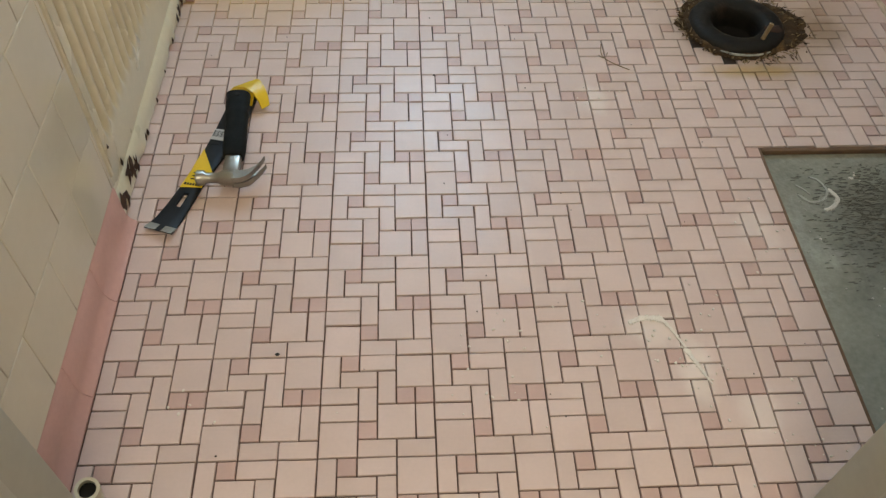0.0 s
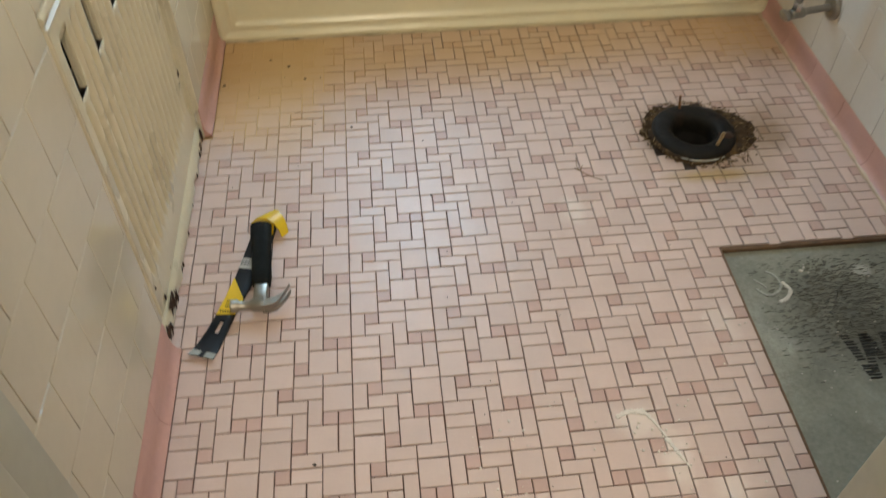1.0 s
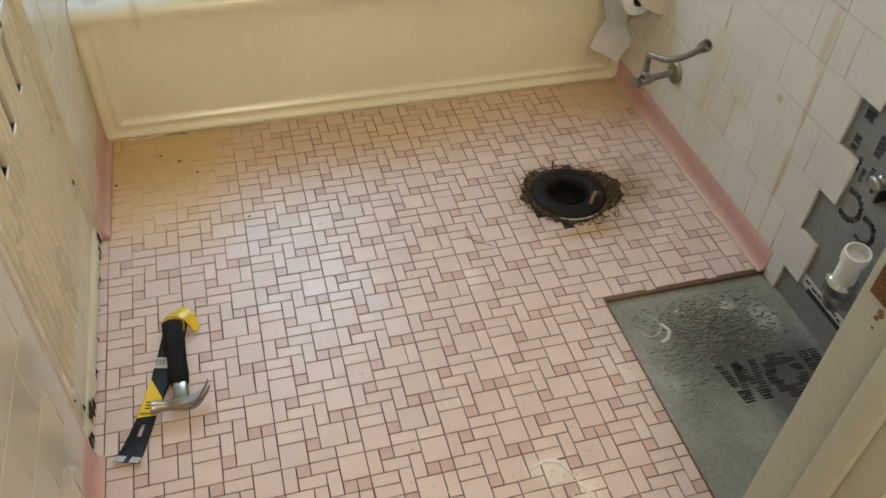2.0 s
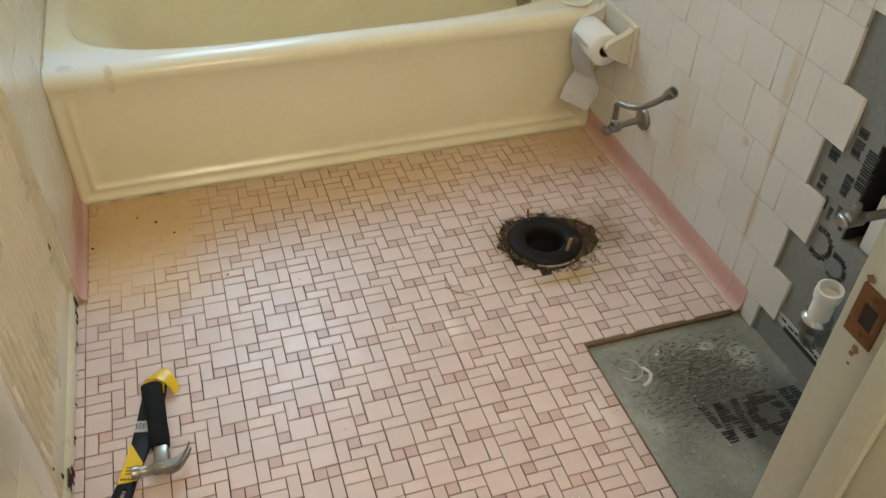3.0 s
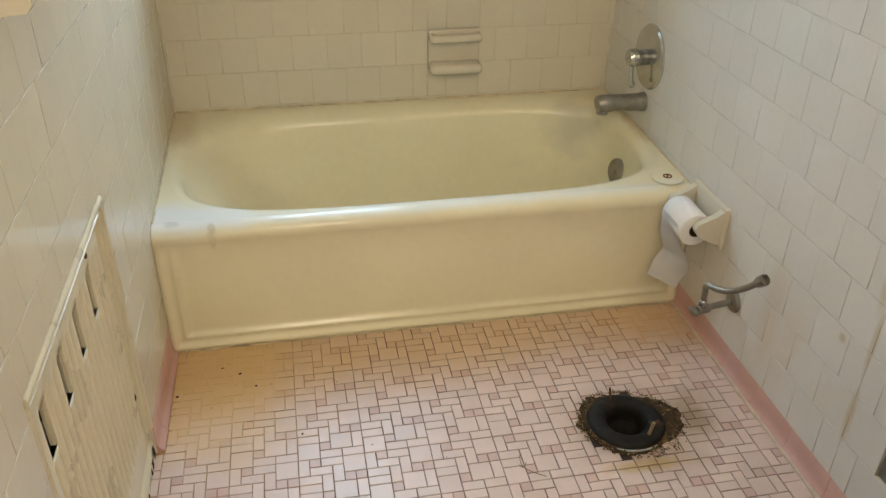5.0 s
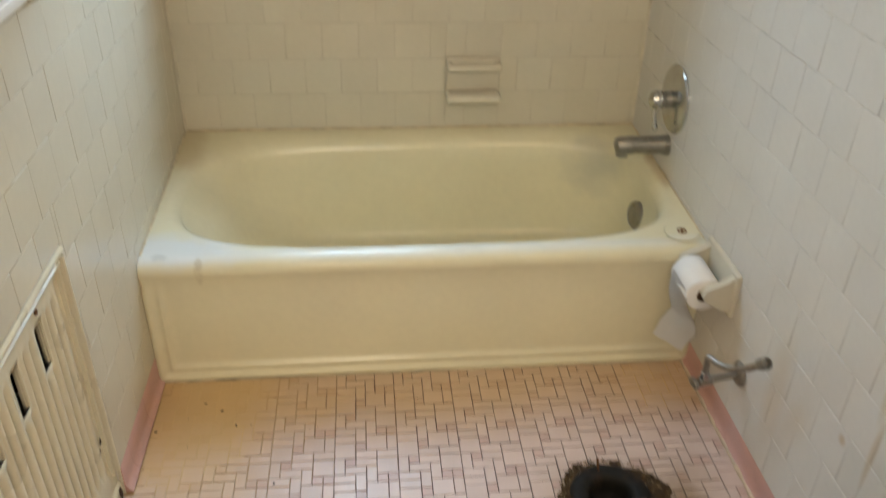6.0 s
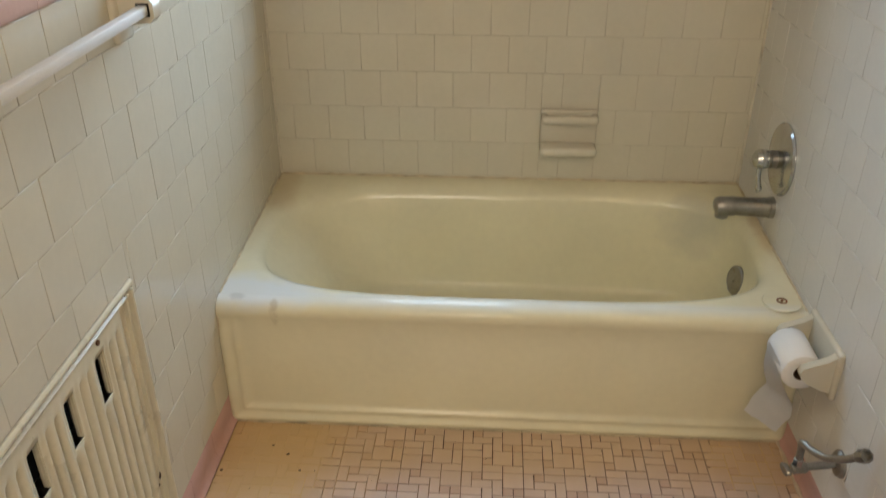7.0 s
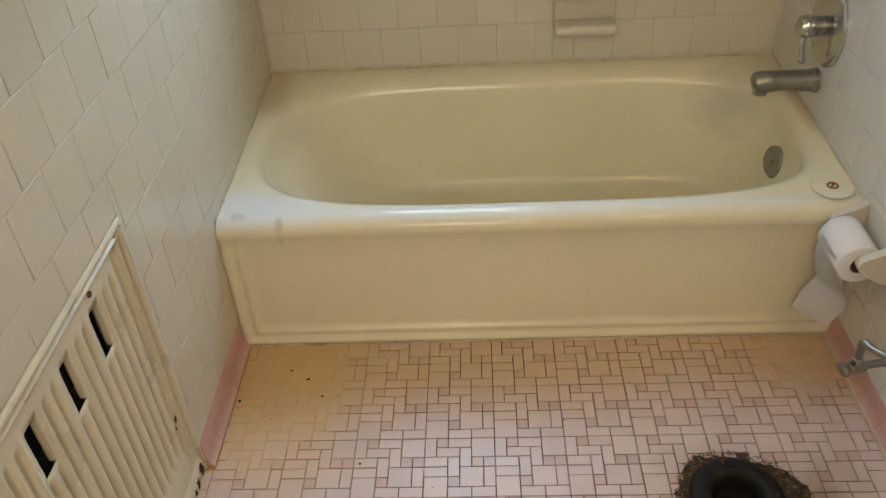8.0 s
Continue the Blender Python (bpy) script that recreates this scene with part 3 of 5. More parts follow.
def build_roll():
    th = empty("toilet_roll", (W - 0.068, -0.10, 0.335), label="white toilet paper roll with a torn hanging tail", category="toilet roll")
    c, r0, r1 = Vector((W - 0.068, 0, 0.335)), 0.019, 0.045
    bm = bmesh.new()
    m = along((c.x, -0.166, c.z), (c.x, -0.045, c.z))
    add_lathe(bm, [(r0, 0.0), (r1 - 0.002, 0.0), (r1, 0.002), (r1, 0.113), (r1 - 0.002, 0.115), (r0, 0.115), (r0, 0.0)], m, 40, False)
    part("roll", bm, paper_mat, th, smooth=50)
    part("core", lathe([(r0 - 0.002, -0.001), (r0, -0.001), (r0, 0.116), (r0 - 0.002, 0.116), (r0 - 0.002, -0.001)], m, 28, False), card_mat, th, "brown cardboard core")
    # tail: one sheet off the front of the roll, drawn in under it, then creased and kicked outward
    bm = bmesh.new()
    rows = []
    K, J = 30, 10
    for i in range(K + 1):
        s = i / K
        up = min(1.0, s / 0.62)
        low = max(0.0, s - 0.62) / 0.38
        x = c.x - r1 - 0.001 + 0.030 * up ** 1.8 - 0.030 * low ** 1.1
        z = c.z + 0.014 - 0.118 * up - 0.078 * low
        # the lower half is creased over and turns to face the room
        turn = radians(22) * up + radians(36) * min(1.0, low * 1.6)
        row = []
        for j in range(J + 1):
            w = (j / J - 0.5) * (0.098 - 0.024 * abs(low - 0.45))
            p = Vector((x - w * math.sin(turn), -0.108 + w * math.cos(turn), z))
            p.x += 0.004 * math.sin(w * 55 + s * 7) * up
            p.y += 0.002 * math.sin(w * 40 + s * 11) * low - 0.012 * low
            p.z += 0.005 * noise.noise((w * 60, s * 2, 5.0)) * low + 0.28 * w * low
            row.append(bm.verts.new(p))
        rows.append(row)
    for a, b in zip(rows, rows[1:]):
        for j in range(J):
            bm.faces.new((a[j], a[j + 1], b[j + 1], b[j]))
    bmesh.ops.solidify(bm, geom=bm.faces[:], thickness=0.0012)
    part("tail", bm, paper_mat, th, "torn hanging sheet", smooth=80)


build_roll()


# ---------------------------------------------------------------- toilet supply stop
def build_supply():
    th = empty("supply_stop", (W, -0.300, 0.195), label="old chrome toilet supply valve with short braided hose", category="valve")
    part("escutcheon", lathe([(0.031, 0.0), (0.031, 0.004), (0.026, 0.010), (0.012, 0.013)], along((W, -0.300, 0.196), (W - 1, -0.300, 0.196)), 28), dull_chrome_mat, th)
    part("pipe", rod((W, -0.300, 0.196), (W - 0.085, -0.312, 0.193), 0.0085), dull_chrome_mat, th)
    part("valve_body", lathe([(0.010, 0.0), (0.013, 0.004), (0.013, 0.030), (0.010, 0.034)], along((W - 0.075, -0.311, 0.193), (W - 0.115, -0.317, 0.191)), 20), dull_chrome_mat, th)
    m = along((W - 0.112, -0.317, 0.191), (W - 0.14, -0.321, 0.190)) @ Matrix.Diagonal((1.0, 0.55, 1, 1))
    part("oval_handle", lathe([(0.006, 0.0), (0.018, 0.004), (0.020, 0.009), (0.018, 0.014), (0.006, 0.017)], m, 24), dull_chrome_mat, th)
    part("nut", lathe([(0.010, 0.0), (0.011, 0.002), (0.011, 0.020), (0.009, 0.022)], along((W - 0.098, -0.315, 0.200), (W - 0.098, -0.316, 0.23)), 6), chrome_mat, th)
    pts = spline([(W - 0.098, -0.316, 0.220), (W - 0.100, -0.318, 0.250), (W - 0.106, -0.330, 0.277), (W - 0.098, -0.362, 0.285), (W - 0.084, -0.398, 0.300), (W - 0.070, -0.436, 0.334), (W - 0.062, -0.462, 0.364)], 8)
    part("braided_hose", tube(pts, [0.0075 + 0.0007 * (i % 2) for i in range(len(pts))], 14), dull_chrome_mat, th, "dull braided steel hose", smooth=80)
    part("end_nut", lathe([(0.008, 0.0), (0.012, 0.004), (0.014, 0.012), (0.014, 0.030), (0.010, 0.031), (0.010, 0.02)], along((W - 0.063, -0.458, 0.360), (W - 0.053, -0.486, 0.392)), 8), dull_chrome_mat, th)


build_supply()


# ---------------------------------------------------------------- toilet flange


def build_flange():
    th = empty("toilet_flange", (FX, FY, 0), label="black cast iron toilet flange in a ragged hole in the tiles", category="flange")
    m = Matrix.Translation((FX, FY, 0))
    part("ring", lathe([(0.046, -0.06), (0.046, -0.004), (0.049, 0.010), (0.055, 0.0165), (0.064, 0.0185), (0.076, 0.0185), (0.086, 0.0165), (0.092, 0.012), (0.095, 0.006), (0.096, -0.003)], m, 56, False), iron_mat, th)
    part("pipe", lathe([(0.050, 0.004), (0.046, -0.03), (0.043, -0.20), (0.0, -0.20)], m, 40, False), dark_mat, th, "dark open drain pipe")
    part("bolt", rod((FX + 0.030, FY - 0.062, 0.006), (FX + 0.040, FY - 0.060, 0.052), 0.0042, 10), straw_mat, th, "corroded pale closet bolt")
    part("bolt", rod((FX - 0.012, FY + 0.072, 0.006), (FX - 0.018, FY + 0.076, 0.052), 0.0028, 8), rust_mat, th, "thin rusty closet bolt")
    bm = bmesh.new()
    bmesh.ops.create_icosphere(bm, subdivisions=3, radius=0.017, matrix=Matrix.Translation((FX + 0.062, FY - 0.030, 0.014)) @ Matrix.Diagonal((1.1, 0.8, 0.55, 1)))
    for v in bm.verts:
        v.co += Vector((1, 1, 0.6)) * 0.006 * noise.noise(v.co * 90)
    part("rust_lump", bm, dark_rust_mat, th, "orange rust lump")
    # a ragged collar of old wax, mortar and splinters round the ring
    bm = bmesh.new()
    n = 220
    rings = []
    for j, (f, z) in enumerate(((0.0, 0.0075), (0.35, 0.0065), (0.7, 0.004), (1.0, 0.0004))):
        ring = []
        for i in range(n):
            a = 2 * math.pi * i / n
            edge = 0.117 + 0.024 * max(0.0, math.cos(a + 0.35)) ** 2 + 0.010 * math.sin(3 * a + 1) + 0.008 * noise.noise((math.cos(a) * 3, math.sin(a) * 3, 0.0)) \
                + 0.016 * noise.noise((math.cos(a) * 4.3, math.sin(a) * 5.1, 2.0)) + 0.007 * noise.noise((math.cos(a) * 13, math.sin(a) * 13, 7.0))
            edge = max(0.103, edge * (1 - (0.17 if math.sin(a) < 0 else 0.08) * abs(math.sin(a))))
            r = 0.094 + (edge - 0.094) * f
            zz = z * (1 + 0.7 * noise.noise((r * math.cos(a) * 60, r * math.sin(a) * 60, 4.0)))
            ring.append(bm.verts.new((FX + r * math.cos(a), FY + r * math.sin(a), max(0.0012, zz))))
        rings.append(ring)
    for a, b in zip(rings, rings[1:]):
        for i in range(n):
            bm.faces.new((a[i], a[(i + 1) % n], b[(i + 1) % n], b[i]))
    part("wax_grime", bm, grime_mat, th, "dark ragged wax and rust grime", smooth=80)
    for mat, count, label in ((grime_mat, 260, "dark splinters and crumbs"), (straw_mat, 150, "dry tan splinters")):
        bm = bmesh.new()
        for _ in range(count):
            a = random.uniform(0, 2 * math.pi)
            r = random.uniform(0.096, 0.120) + 0.034 * max(0, math.cos(a + 0.3)) * random.random()
            p = Vector((FX + r * math.cos(a), FY + r * math.sin(a) * 0.94, 0.005))
            d = Vector((math.cos(a) + random.uniform(-1.2, 1.2), math.sin(a) + random.uniform(-1.2, 1.2), random.uniform(-0.1, 0.6))).normalized() * random.uniform(0.003, 0.013)
            tube([p, p + d * 0.5, p + d], [0.0012, 0.0009, 0.0003], 5, bm)
        tagged(part("debris", bm, mat, th, label), kind="stuff")
    # pale scraped edge along the front of the ring
    bm = bmesh.new()
    arc_ = [(FX + 0.0975 * math.cos(radians(q)), FY + 0.0975 * math.sin(radians(q)), 0.006) for q in range(232, 302, 5)]
    tube(arc_, [0.0012 + 0.0016 * math.sin(math.pi * i / 13) for i in range(14)], 6, bm)
    part("scraped_edge", bm, faint_mat, th, "pale scraped residue on the ring edge")


build_flange()


# ---------------------------------------------------------------- pry bar and hammer
def build_pry_bar():
    th = empty("pry_bar", (0.10, -0.86, 0), label="black and yellow flat pry bar lying on the mosaic floor", category="pry bar")
    left = [(0.022, -0.998), (0.035, -0.974), (0.049, -0.948), (0.059, -0.925), (0.064, -0.914), (0.080, -0.868), (0.092, -0.828), (0.106, -0.768), (0.118, -0.712), (0.124, -0.690)]
    right = [(0.068, -1.014), (0.075, -0.990), (0.085, -0.961), (0.095, -0.930), (0.099, -0.916), (0.112, -0.880), (0.130, -0.836), (0.150, -0.778), (0.163, -0.718), (0.167, -0.692)]
    lift = [0.009, 0.0045, 0.0065, 0.008, 0.0085, 0.009, 0.009, 0.009, 0.009, 0.009]
    thick = [0.0018, 0.0035, 0.0045, 0.005, 0.005, 0.0055, 0.0055, 0.0055, 0.0055, 0.0055]

    def strip(a, b, inset=0.0, dz=0.0, hollow=None):
        bm = bmesh.new()
        rows = []
        for i in range(a, b + 1):
            l, r = Vector((*left[i], 0)), Vector((*right[i], 0))
            cols = [l.lerp(r, q) for q in (0.0 + inset, 0.06 + inset, 0.38, 0.62, 0.94 - inset, 1.0 - inset)]
            top = [bm.verts.new((p.x, p.y, lift[i] + dz - (0.0015 if k in (0, 5) else 0))) for k, p in enumerate(cols)]
            bot = [bm.verts.new((p.x, p.y, lift[i] + dz - thick[i] if dz == 0 else lift[i] - 0.001)) for p in cols]
            rows.append((top, bot))
        for i, ((t0, b0), (t1, b1)) in enumerate(zip(rows, rows[1:])):
            for k in range(5):
                if hollow is not None and i == hollow and k == 2:
                    for s, e in ((2, 2), (3, 3)):
                        bm.faces.new((t0[s], t1[s], b1[s], b0[s]))
                    bm.faces.new((t0[2], t0[3], b0[3], b0[2]))
                    bm.faces.new((t1[2], t1[3], b1[3], b1[2]))
                    continue
                bm.faces.new((t0[k], t0[k + 1], t1[k + 1], t1[k]))
                bm.faces.new((b0[k], b1[k], b1[k + 1], b0[k + 1]))
            bm.faces.new((t0[0], t1[0], b1[0], b0[0]))
            bm.faces.new((t0[5], b0[5], b1[5], t1[5]))
        for t_, b_ in (rows[0], rows[-1]):
            for k in range(5):
                bm.faces.new((t_[k], b_[k], b_[k + 1], t_[k + 1]))
        return bm
    part("blade", strip(0, 9, hollow=2), blue_steel_mat, th, smooth=40)
    # bare ground edge and nail notch at the chisel end
    l0, r0 = Vector((*left[0], 0.0098)), Vector((*right[0], 0.0098))
    for q0, q1 in ((0.03, 0.40), (0.60, 0.97)):
        a0, a1 = l0.lerp(r0, q0), l0.lerp(r0, q1)
        up0 = Vector((0.006, 0.0125, -0.0030))
        bm = bmesh.new()
        hi = [bm.verts.new(p) for p in (a0, a1, a1 + up0, a0 + up0)]
        lo = [bm.verts.new(p.co - Vector((0, 0, 0.0016))) for p in hi]
        bm.faces.new(hi), bm.faces.new(lo[::-1])
        for k in range(4):
            bm.faces.new((hi[k], lo[k], lo[(k + 1) % 4], hi[(k + 1) % 4]))
        part("ground_edge", bm, steel_mat, th, "bare ground steel edge", smooth=None)
    part("yellow_band", strip(4, 5, -0.01, 0.0006), yellow_mat, th, "yellow painted band")
    bm = bmesh.new()
    quad = [(0.080, -0.868), (0.112, -0.880), (0.0925, -0.829), (0.0915, -0.829)]
    top = [bm.verts.new((x, y, 0.0098)) for x, y in quad]
    bot = [bm.verts.new((x, y, 0.0085)) for x, y in quad]
    bm.faces.new(top), bm.faces.new(bot[::-1])
    for k in range(4):
        bm.faces.new((top[k], bot[k], bot[(k + 1) % 4], top[(k + 1) % 4]))
    part("yellow_wedge", bm, yellow_mat, th, "yellow painted wedge")
    turn = math.degrees(math.atan2(0.150, 0.034)) - 90
    m = Matrix.Translation((0.1125, -0.793, 0.0098)) @ pose(0, 0, 0, 0, 0, turn)
    bm = bmesh.new()
    add_box(bm, (-0.0115, -0.013, -0.001), (0.0165, 0.013, 0.0002), m=m)
    part("paper_label", bm, label_mat, th, "small grey printed sticker")
    bm = bmesh.new()
    for k in range(9):
        add_box(bm, (-0.010 + 0.0022 * k, -0.006, 0.0002), (-0.010 + 0.0022 * k + (0.0007 if k % 3 else 0.0013), 0.009, 0.0004), m=m)
    for k in range(3):
        add_box(bm, (-0.010, -0.0235 + 0.004 * k, -0.0004), (0.008 - 0.003 * k, -0.0215 + 0.004 * k, 0.0001), m=m)
    part("print_bars", bm, ink_mat, th, "black printed bars")
    bm = bmesh.new()
    m2 = Matrix.Translation((0.0885, -0.893, 0.0099)) @ pose(0, 0, 0, 0, 0, turn)
    for k in range(6):
        add_box(bm, (-0.014 + 0.0046 * k, -0.019, -0.0005), (-0.0112 + 0.0046 * k, -0.0145, 0.0002), m=m2)
    for k in range(3):
        add_box(bm, (-0.008, -0.006 + 0.007 * k, -0.0005), (0.006 - 0.003 * k, -0.0042 + 0.007 * k, 0.0002), m=m2)
    part("black_print", bm, ink_mat, th, "black printed bars")
    # hooked yellow end: the blade rises, turns over to the side and comes down to a thin edge
    bm = bmesh.new()
    path = [((0.145, -0.699, 0.0095), (0.0225, -0.002, 0)), ((0.146, -0.684, 0.014), (0.0225, 0.001, 0)), ((0.147, -0.670, 0.022), (0.0225, 0.004, 0.001)), ((0.155, -0.662, 0.030), (0.018, 0.010, 0.0)),
            ((0.168, -0.667, 0.033), (0.011, 0.013, -0.002)), ((0.180, -0.680, 0.030), (0.008, 0.012, -0.002)), ((0.188, -0.694, 0.022), (0.007, 0.009, -0.001)), ((0.192, -0.705, 0.012), (0.006, 0.006, 0))]
    rows = []
    for i, (p, h) in enumerate(path):
        p, h = Vector(p) + Vector((-0.007, -0.018, -0.003)), Vector(h)
        d = (Vector(path[min(i + 1, 7)][0]) - Vector(path[max(i - 1, 0)][0])).normalized()
        up_ = h.normalized().cross(d).normalized() * 0.0024 * (1 - 0.08 * i)
        rows.append([bm.verts.new(p + s * h + e * up_) for s, e in ((-1, -1), (1, -1), (1, 1), (-1, 1))])
    for a, q in zip(rows, rows[1:]):
        for k in range(4):
            bm.faces.new((a[k], a[(k + 1) % 4], q[(k + 1) % 4], q[k]))
    bm.faces.new(rows[0][::-1]), bm.faces.new(rows[-1])
    part("hook", bm, yellow_mat, th, "yellow painted hooked claw", smooth=60)


build_pry_bar()


def build_hammer():
    th = empty("hammer", (0.14, -0.82, 0.0), label="stubby claw hammer with black rubber grip resting on the pry bar", category="hammer")
    # grip: flattened tapering tube
    m = Matrix.Identity(4)
    bm = bmesh.new()
    rows = []
    stations = [(0.139, -0.700, 0.017, 0.010), (0.139, -0.704, 0.021, 0.013), (0.140, -0.730, 0.0205, 0.014), (0.143, -0.765, 0.019, 0.014), (0.145, -0.800, 0.0185, 0.014),
                (0.147, -0.838, 0.019, 0.014), (0.148, -0.858, 0.017, 0.013), (0.148, -0.861, 0.013, 0.010)]
    stations = [(x, y - 0.007, w, h) for x, y, w, h in stations]
    for x, y, hw, hh in stations:
        ring = []
        for k in range(20):
            a = 2 * math.pi * k / 20
            c, s = math.cos(a), math.sin(a)
            ring.append(bm.verts.new((x + hw * math.copysign(abs(c) ** 0.7, c), y, 0.026 + hh * math.copysign(abs(s) ** 0.8, s))))
        rows.append(ring)
    for a, b in zip(rows, rows[1:]):
        for k in range(20):
            bm.faces.new((a[k], a[(k + 1) % 20], b[(k + 1) % 20], b[k]))
    bm.faces.new(rows[0][::-1]), bm.faces.new(rows[-1])
    part("grip", bm, black_rubber_mat, th, "black rubber grip", smooth=60)
    # solid near-black disc painting the shade of the hanging hole
    part("grip_hole", lathe([(0.0045, 0.0), (0.0045, 0.0016), (0.003, 0.0016)], Matrix.Translation((0.140, -0.722, 0.0390)), 16), dark_mat, th, "dark disc painting the shade of the hanging hole")
    part("neck", box((0.135, -0.905, 0.018), (0.161, -0.855, 0.034), 0.004, 2), steel_mat, th, "bare steel neck")
    bm = bmesh.new()
    # striking face, neck and cheek along x, then the curved claw
    add_lathe(bm, [(0.009, 0.0), (0.0125, 0.0015), (0.0125, 0.012), (0.0085, 0.017), (0.009, 0.035), (0.0125, 0.042), (0.013, 0.062)], along((0.094, -0.911, 0.026), (0.150, -0.912, 0.026)), 20)
    part("head", bm, steel_mat, th, "polished steel head", smooth=50)
    for side in (-1, 1):
        bm = bmesh.new()
        pts = [(0.152, -0.913), (0.165, -0.915), (0.178, -0.911), (0.188, -0.902), (0.196, -0.890), (0.2005, -0.879)]
        rows = []
        for i, (x, y) in enumerate(pts):
            w = 0.011 * (1 - i / 6.5)
            zc = 0.026 + side * (0.0055 + 0.0008 * i)
            rows.append([bm.verts.new((x + w * (0.35 if i > 2 else 0.0) * q, y + w * q, zc + 0.0048 * e)) for q, e in ((-1, -1), (1, -1), (0.9, 1), (-0.9, 1))])
        for a, b in zip(rows, rows[1:]):
            for k in range(4):
                bm.faces.new((a[k], a[(k + 1) % 4], b[(k + 1) % 4], b[k]))
        bm.faces.new(rows[0][::-1]), bm.faces.new(rows[-1])
        part("claw", bm, steel_mat, th, "polished steel claw", smooth=60)


build_hammer()


# ---------------------------------------------------------------- heater cover in the west wall
def build_heater_cover():
    th = empty("heater_cover", (0, (GY0 + GY1) / 2, 0), label="cream painted fluted metal heater cover with slots and rusty foot", category="heater cover")
    y0, y1, z0, z1 = GY0 + 0.002, GY1 - 0.002, 0.012, GZ1 - 0.002
    # face sheet: flutes below, slot openings above
    slots = [-0.897, -0.778, -0.659, -0.540]
    bm = bmesh.new()
    pitch = 0.02975
    ys = [y0 + (y1 - y0) * i / 290 for i in range(291)]
    zs = [z0, 0.03, 0.06, 0.10, 0.118, 0.125, 0.132, 0.139, 0.147, 0.160] + [0.19 + 0.05 * i for i in range(6)] + [0.465, 0.476, 0.484, 0.492, 0.502, 0.514, 0.53, 0.56, 0.588, 0.600, 0.612, 0.628, z1]

    def face_x(y, z):
        x = -0.010
        if z < 0.10:
            x -= 0.004 * (0.10 - z) / 0.10
        inside = y0 + 0.045 < y < y1 - 0.055
        if inside:
            up = min(1.0, max(0.0, (z - 0.122) / 0.022))
            over = min(1.0, max(0.0, (z - 0.472) / 0.022))
            top = min(1.0, max(0.0, (0.608 - z) / 0.016))
            q = min(abs(y - s) for s in slots)
            over = over if q < 0.031 else min(1.0, max(0.0, (z - 0.584) / 0.018))
            x -= 0.013 * (0.5 - 0.5 * math.cos(2 * math.pi * (y + 0.897) / pitch)) ** 1.8 * up * (1 - over)
            # shallow dish round each slot
            x -= 0.003 * max(0.0, min(1.0, (0.030 - q) / 0.006)) * over * top
        if y > y1 - 0.050 and 0.10 < z < 0.632:
            x -= 0.006 * math.exp(-((y - (y1 - 0.036)) / 0.010) ** 2)
        return x
    grid = [[bm.verts.new((face_x(y, z), y, z)) for z in zs] for y in ys]
    for i in range(len(ys) - 1):
        for k in range(len(zs) - 1):
            ym, zm = (ys[i] + ys[i + 1]) / 2, (zs[k] + zs[k + 1]) / 2
            if any(-0.018 < ym - s < 0.018 for s in slots) and 0.506 < zm < 0.601:
                continue
            bm.faces.new((grid[i][k], grid[i + 1][k], grid[i + 1][k + 1], grid[i][k + 1]))
    sheet = part("face_sheet", bm, paint_cream_mat, th, smooth=30)
    sm = sheet.modifiers.new("thickness", "SOLIDIFY")
    sm.thickness, sm.offset = 0.002, 0.0
    # raised frame round the sheet
    fr = [(-0.020, 0.0), (0.001, 0.0), (0.004, 0.003), (0.005, 0.008), (0.003, 0.013), (-0.006, 0.019), (-0.006, 0.024), (-0.001, 0.028), (-0.003, 0.034), (-0.020, 0.036)]
    part("frame_top", extrude_profile([(u, z1 - v) for u, v in fr], y0, y1, 1), paint_cream_mat, th)
    part("frame_side", extrude_profile([(u - 0.003, y0 + v * 0.75) for u, v in fr], 0.095, z1 - 0.020, 2), paint_cream_mat, th)
    part("frame_side", extrude_profile([(u, y1 - v * 0.75) for u, v in fr], 0.09, z1 - 0.020, 2), paint_cream_mat, th)
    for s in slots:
        # near-black board added to paint the deep shade behind each slot
        part("slot_back", box((-0.060, s - 0.045, 0.485), (-0.056, s + 0.060, 0.622)), dark_mat, th, "near-black board painting the shade behind the slot")
        bm = bmesh.new()
        lip = [(-0.012, s + 0.0195), (-0.0185, s + 0.0150), (-0.0195, s + 0.0165), (-0.013, s + 0.0215)]
        lo = [bm.verts.new((x, y, 0.502)) for x, y in lip]
        hi = [bm.verts.new((x, y, 0.603)) for x, y in lip]
        for k in range(4):
            bm.faces.new((lo[k], lo[(k + 1) % 4], hi[(k + 1) % 4], hi[k]))
        bm.faces.new(lo[::-1]), bm.faces.new(hi)
        part("slot_lip", bm, paint_cream_mat, th)
        # slanting return on the far side of the slot
        part("slot_return", extrude_profile([(-0.0135, s + 0.0185), (-0.0135, s + 0.0160), (-0.0235, s + 0.0155), (-0.0235, s + 0.0185)], 0.503, 0.603, 2), paint_cream_mat, th, smooth=None)
    # foot: flaking bottom edge
    bm = bmesh.new()
    n = 60
    rows = []
    for i in range(n + 1):
        y = y0 + (y1 - y0) * i / n
        j = 0.006 * noise.noise((y * 30, 0, 0)) + 0.004 * noise.noise((y * 90, 3, 0))
        rows.append([bm.verts.new(p) for p in ((-0.014, y, 0.050), (-0.006, y, 0.044), (-0.003 + j * 0.5, y, 0.020), (-0.005 + j, y, 0.003 + abs(j)), (-0.030, y, 0.002))])
    for a, b in zip(rows, rows[1:]):
        for k in range(4):
            bm.faces.new((a[k], b[k], b[k + 1], a[k + 1]))
    part("foot", bm, paint_cream_mat, th, smooth=60)
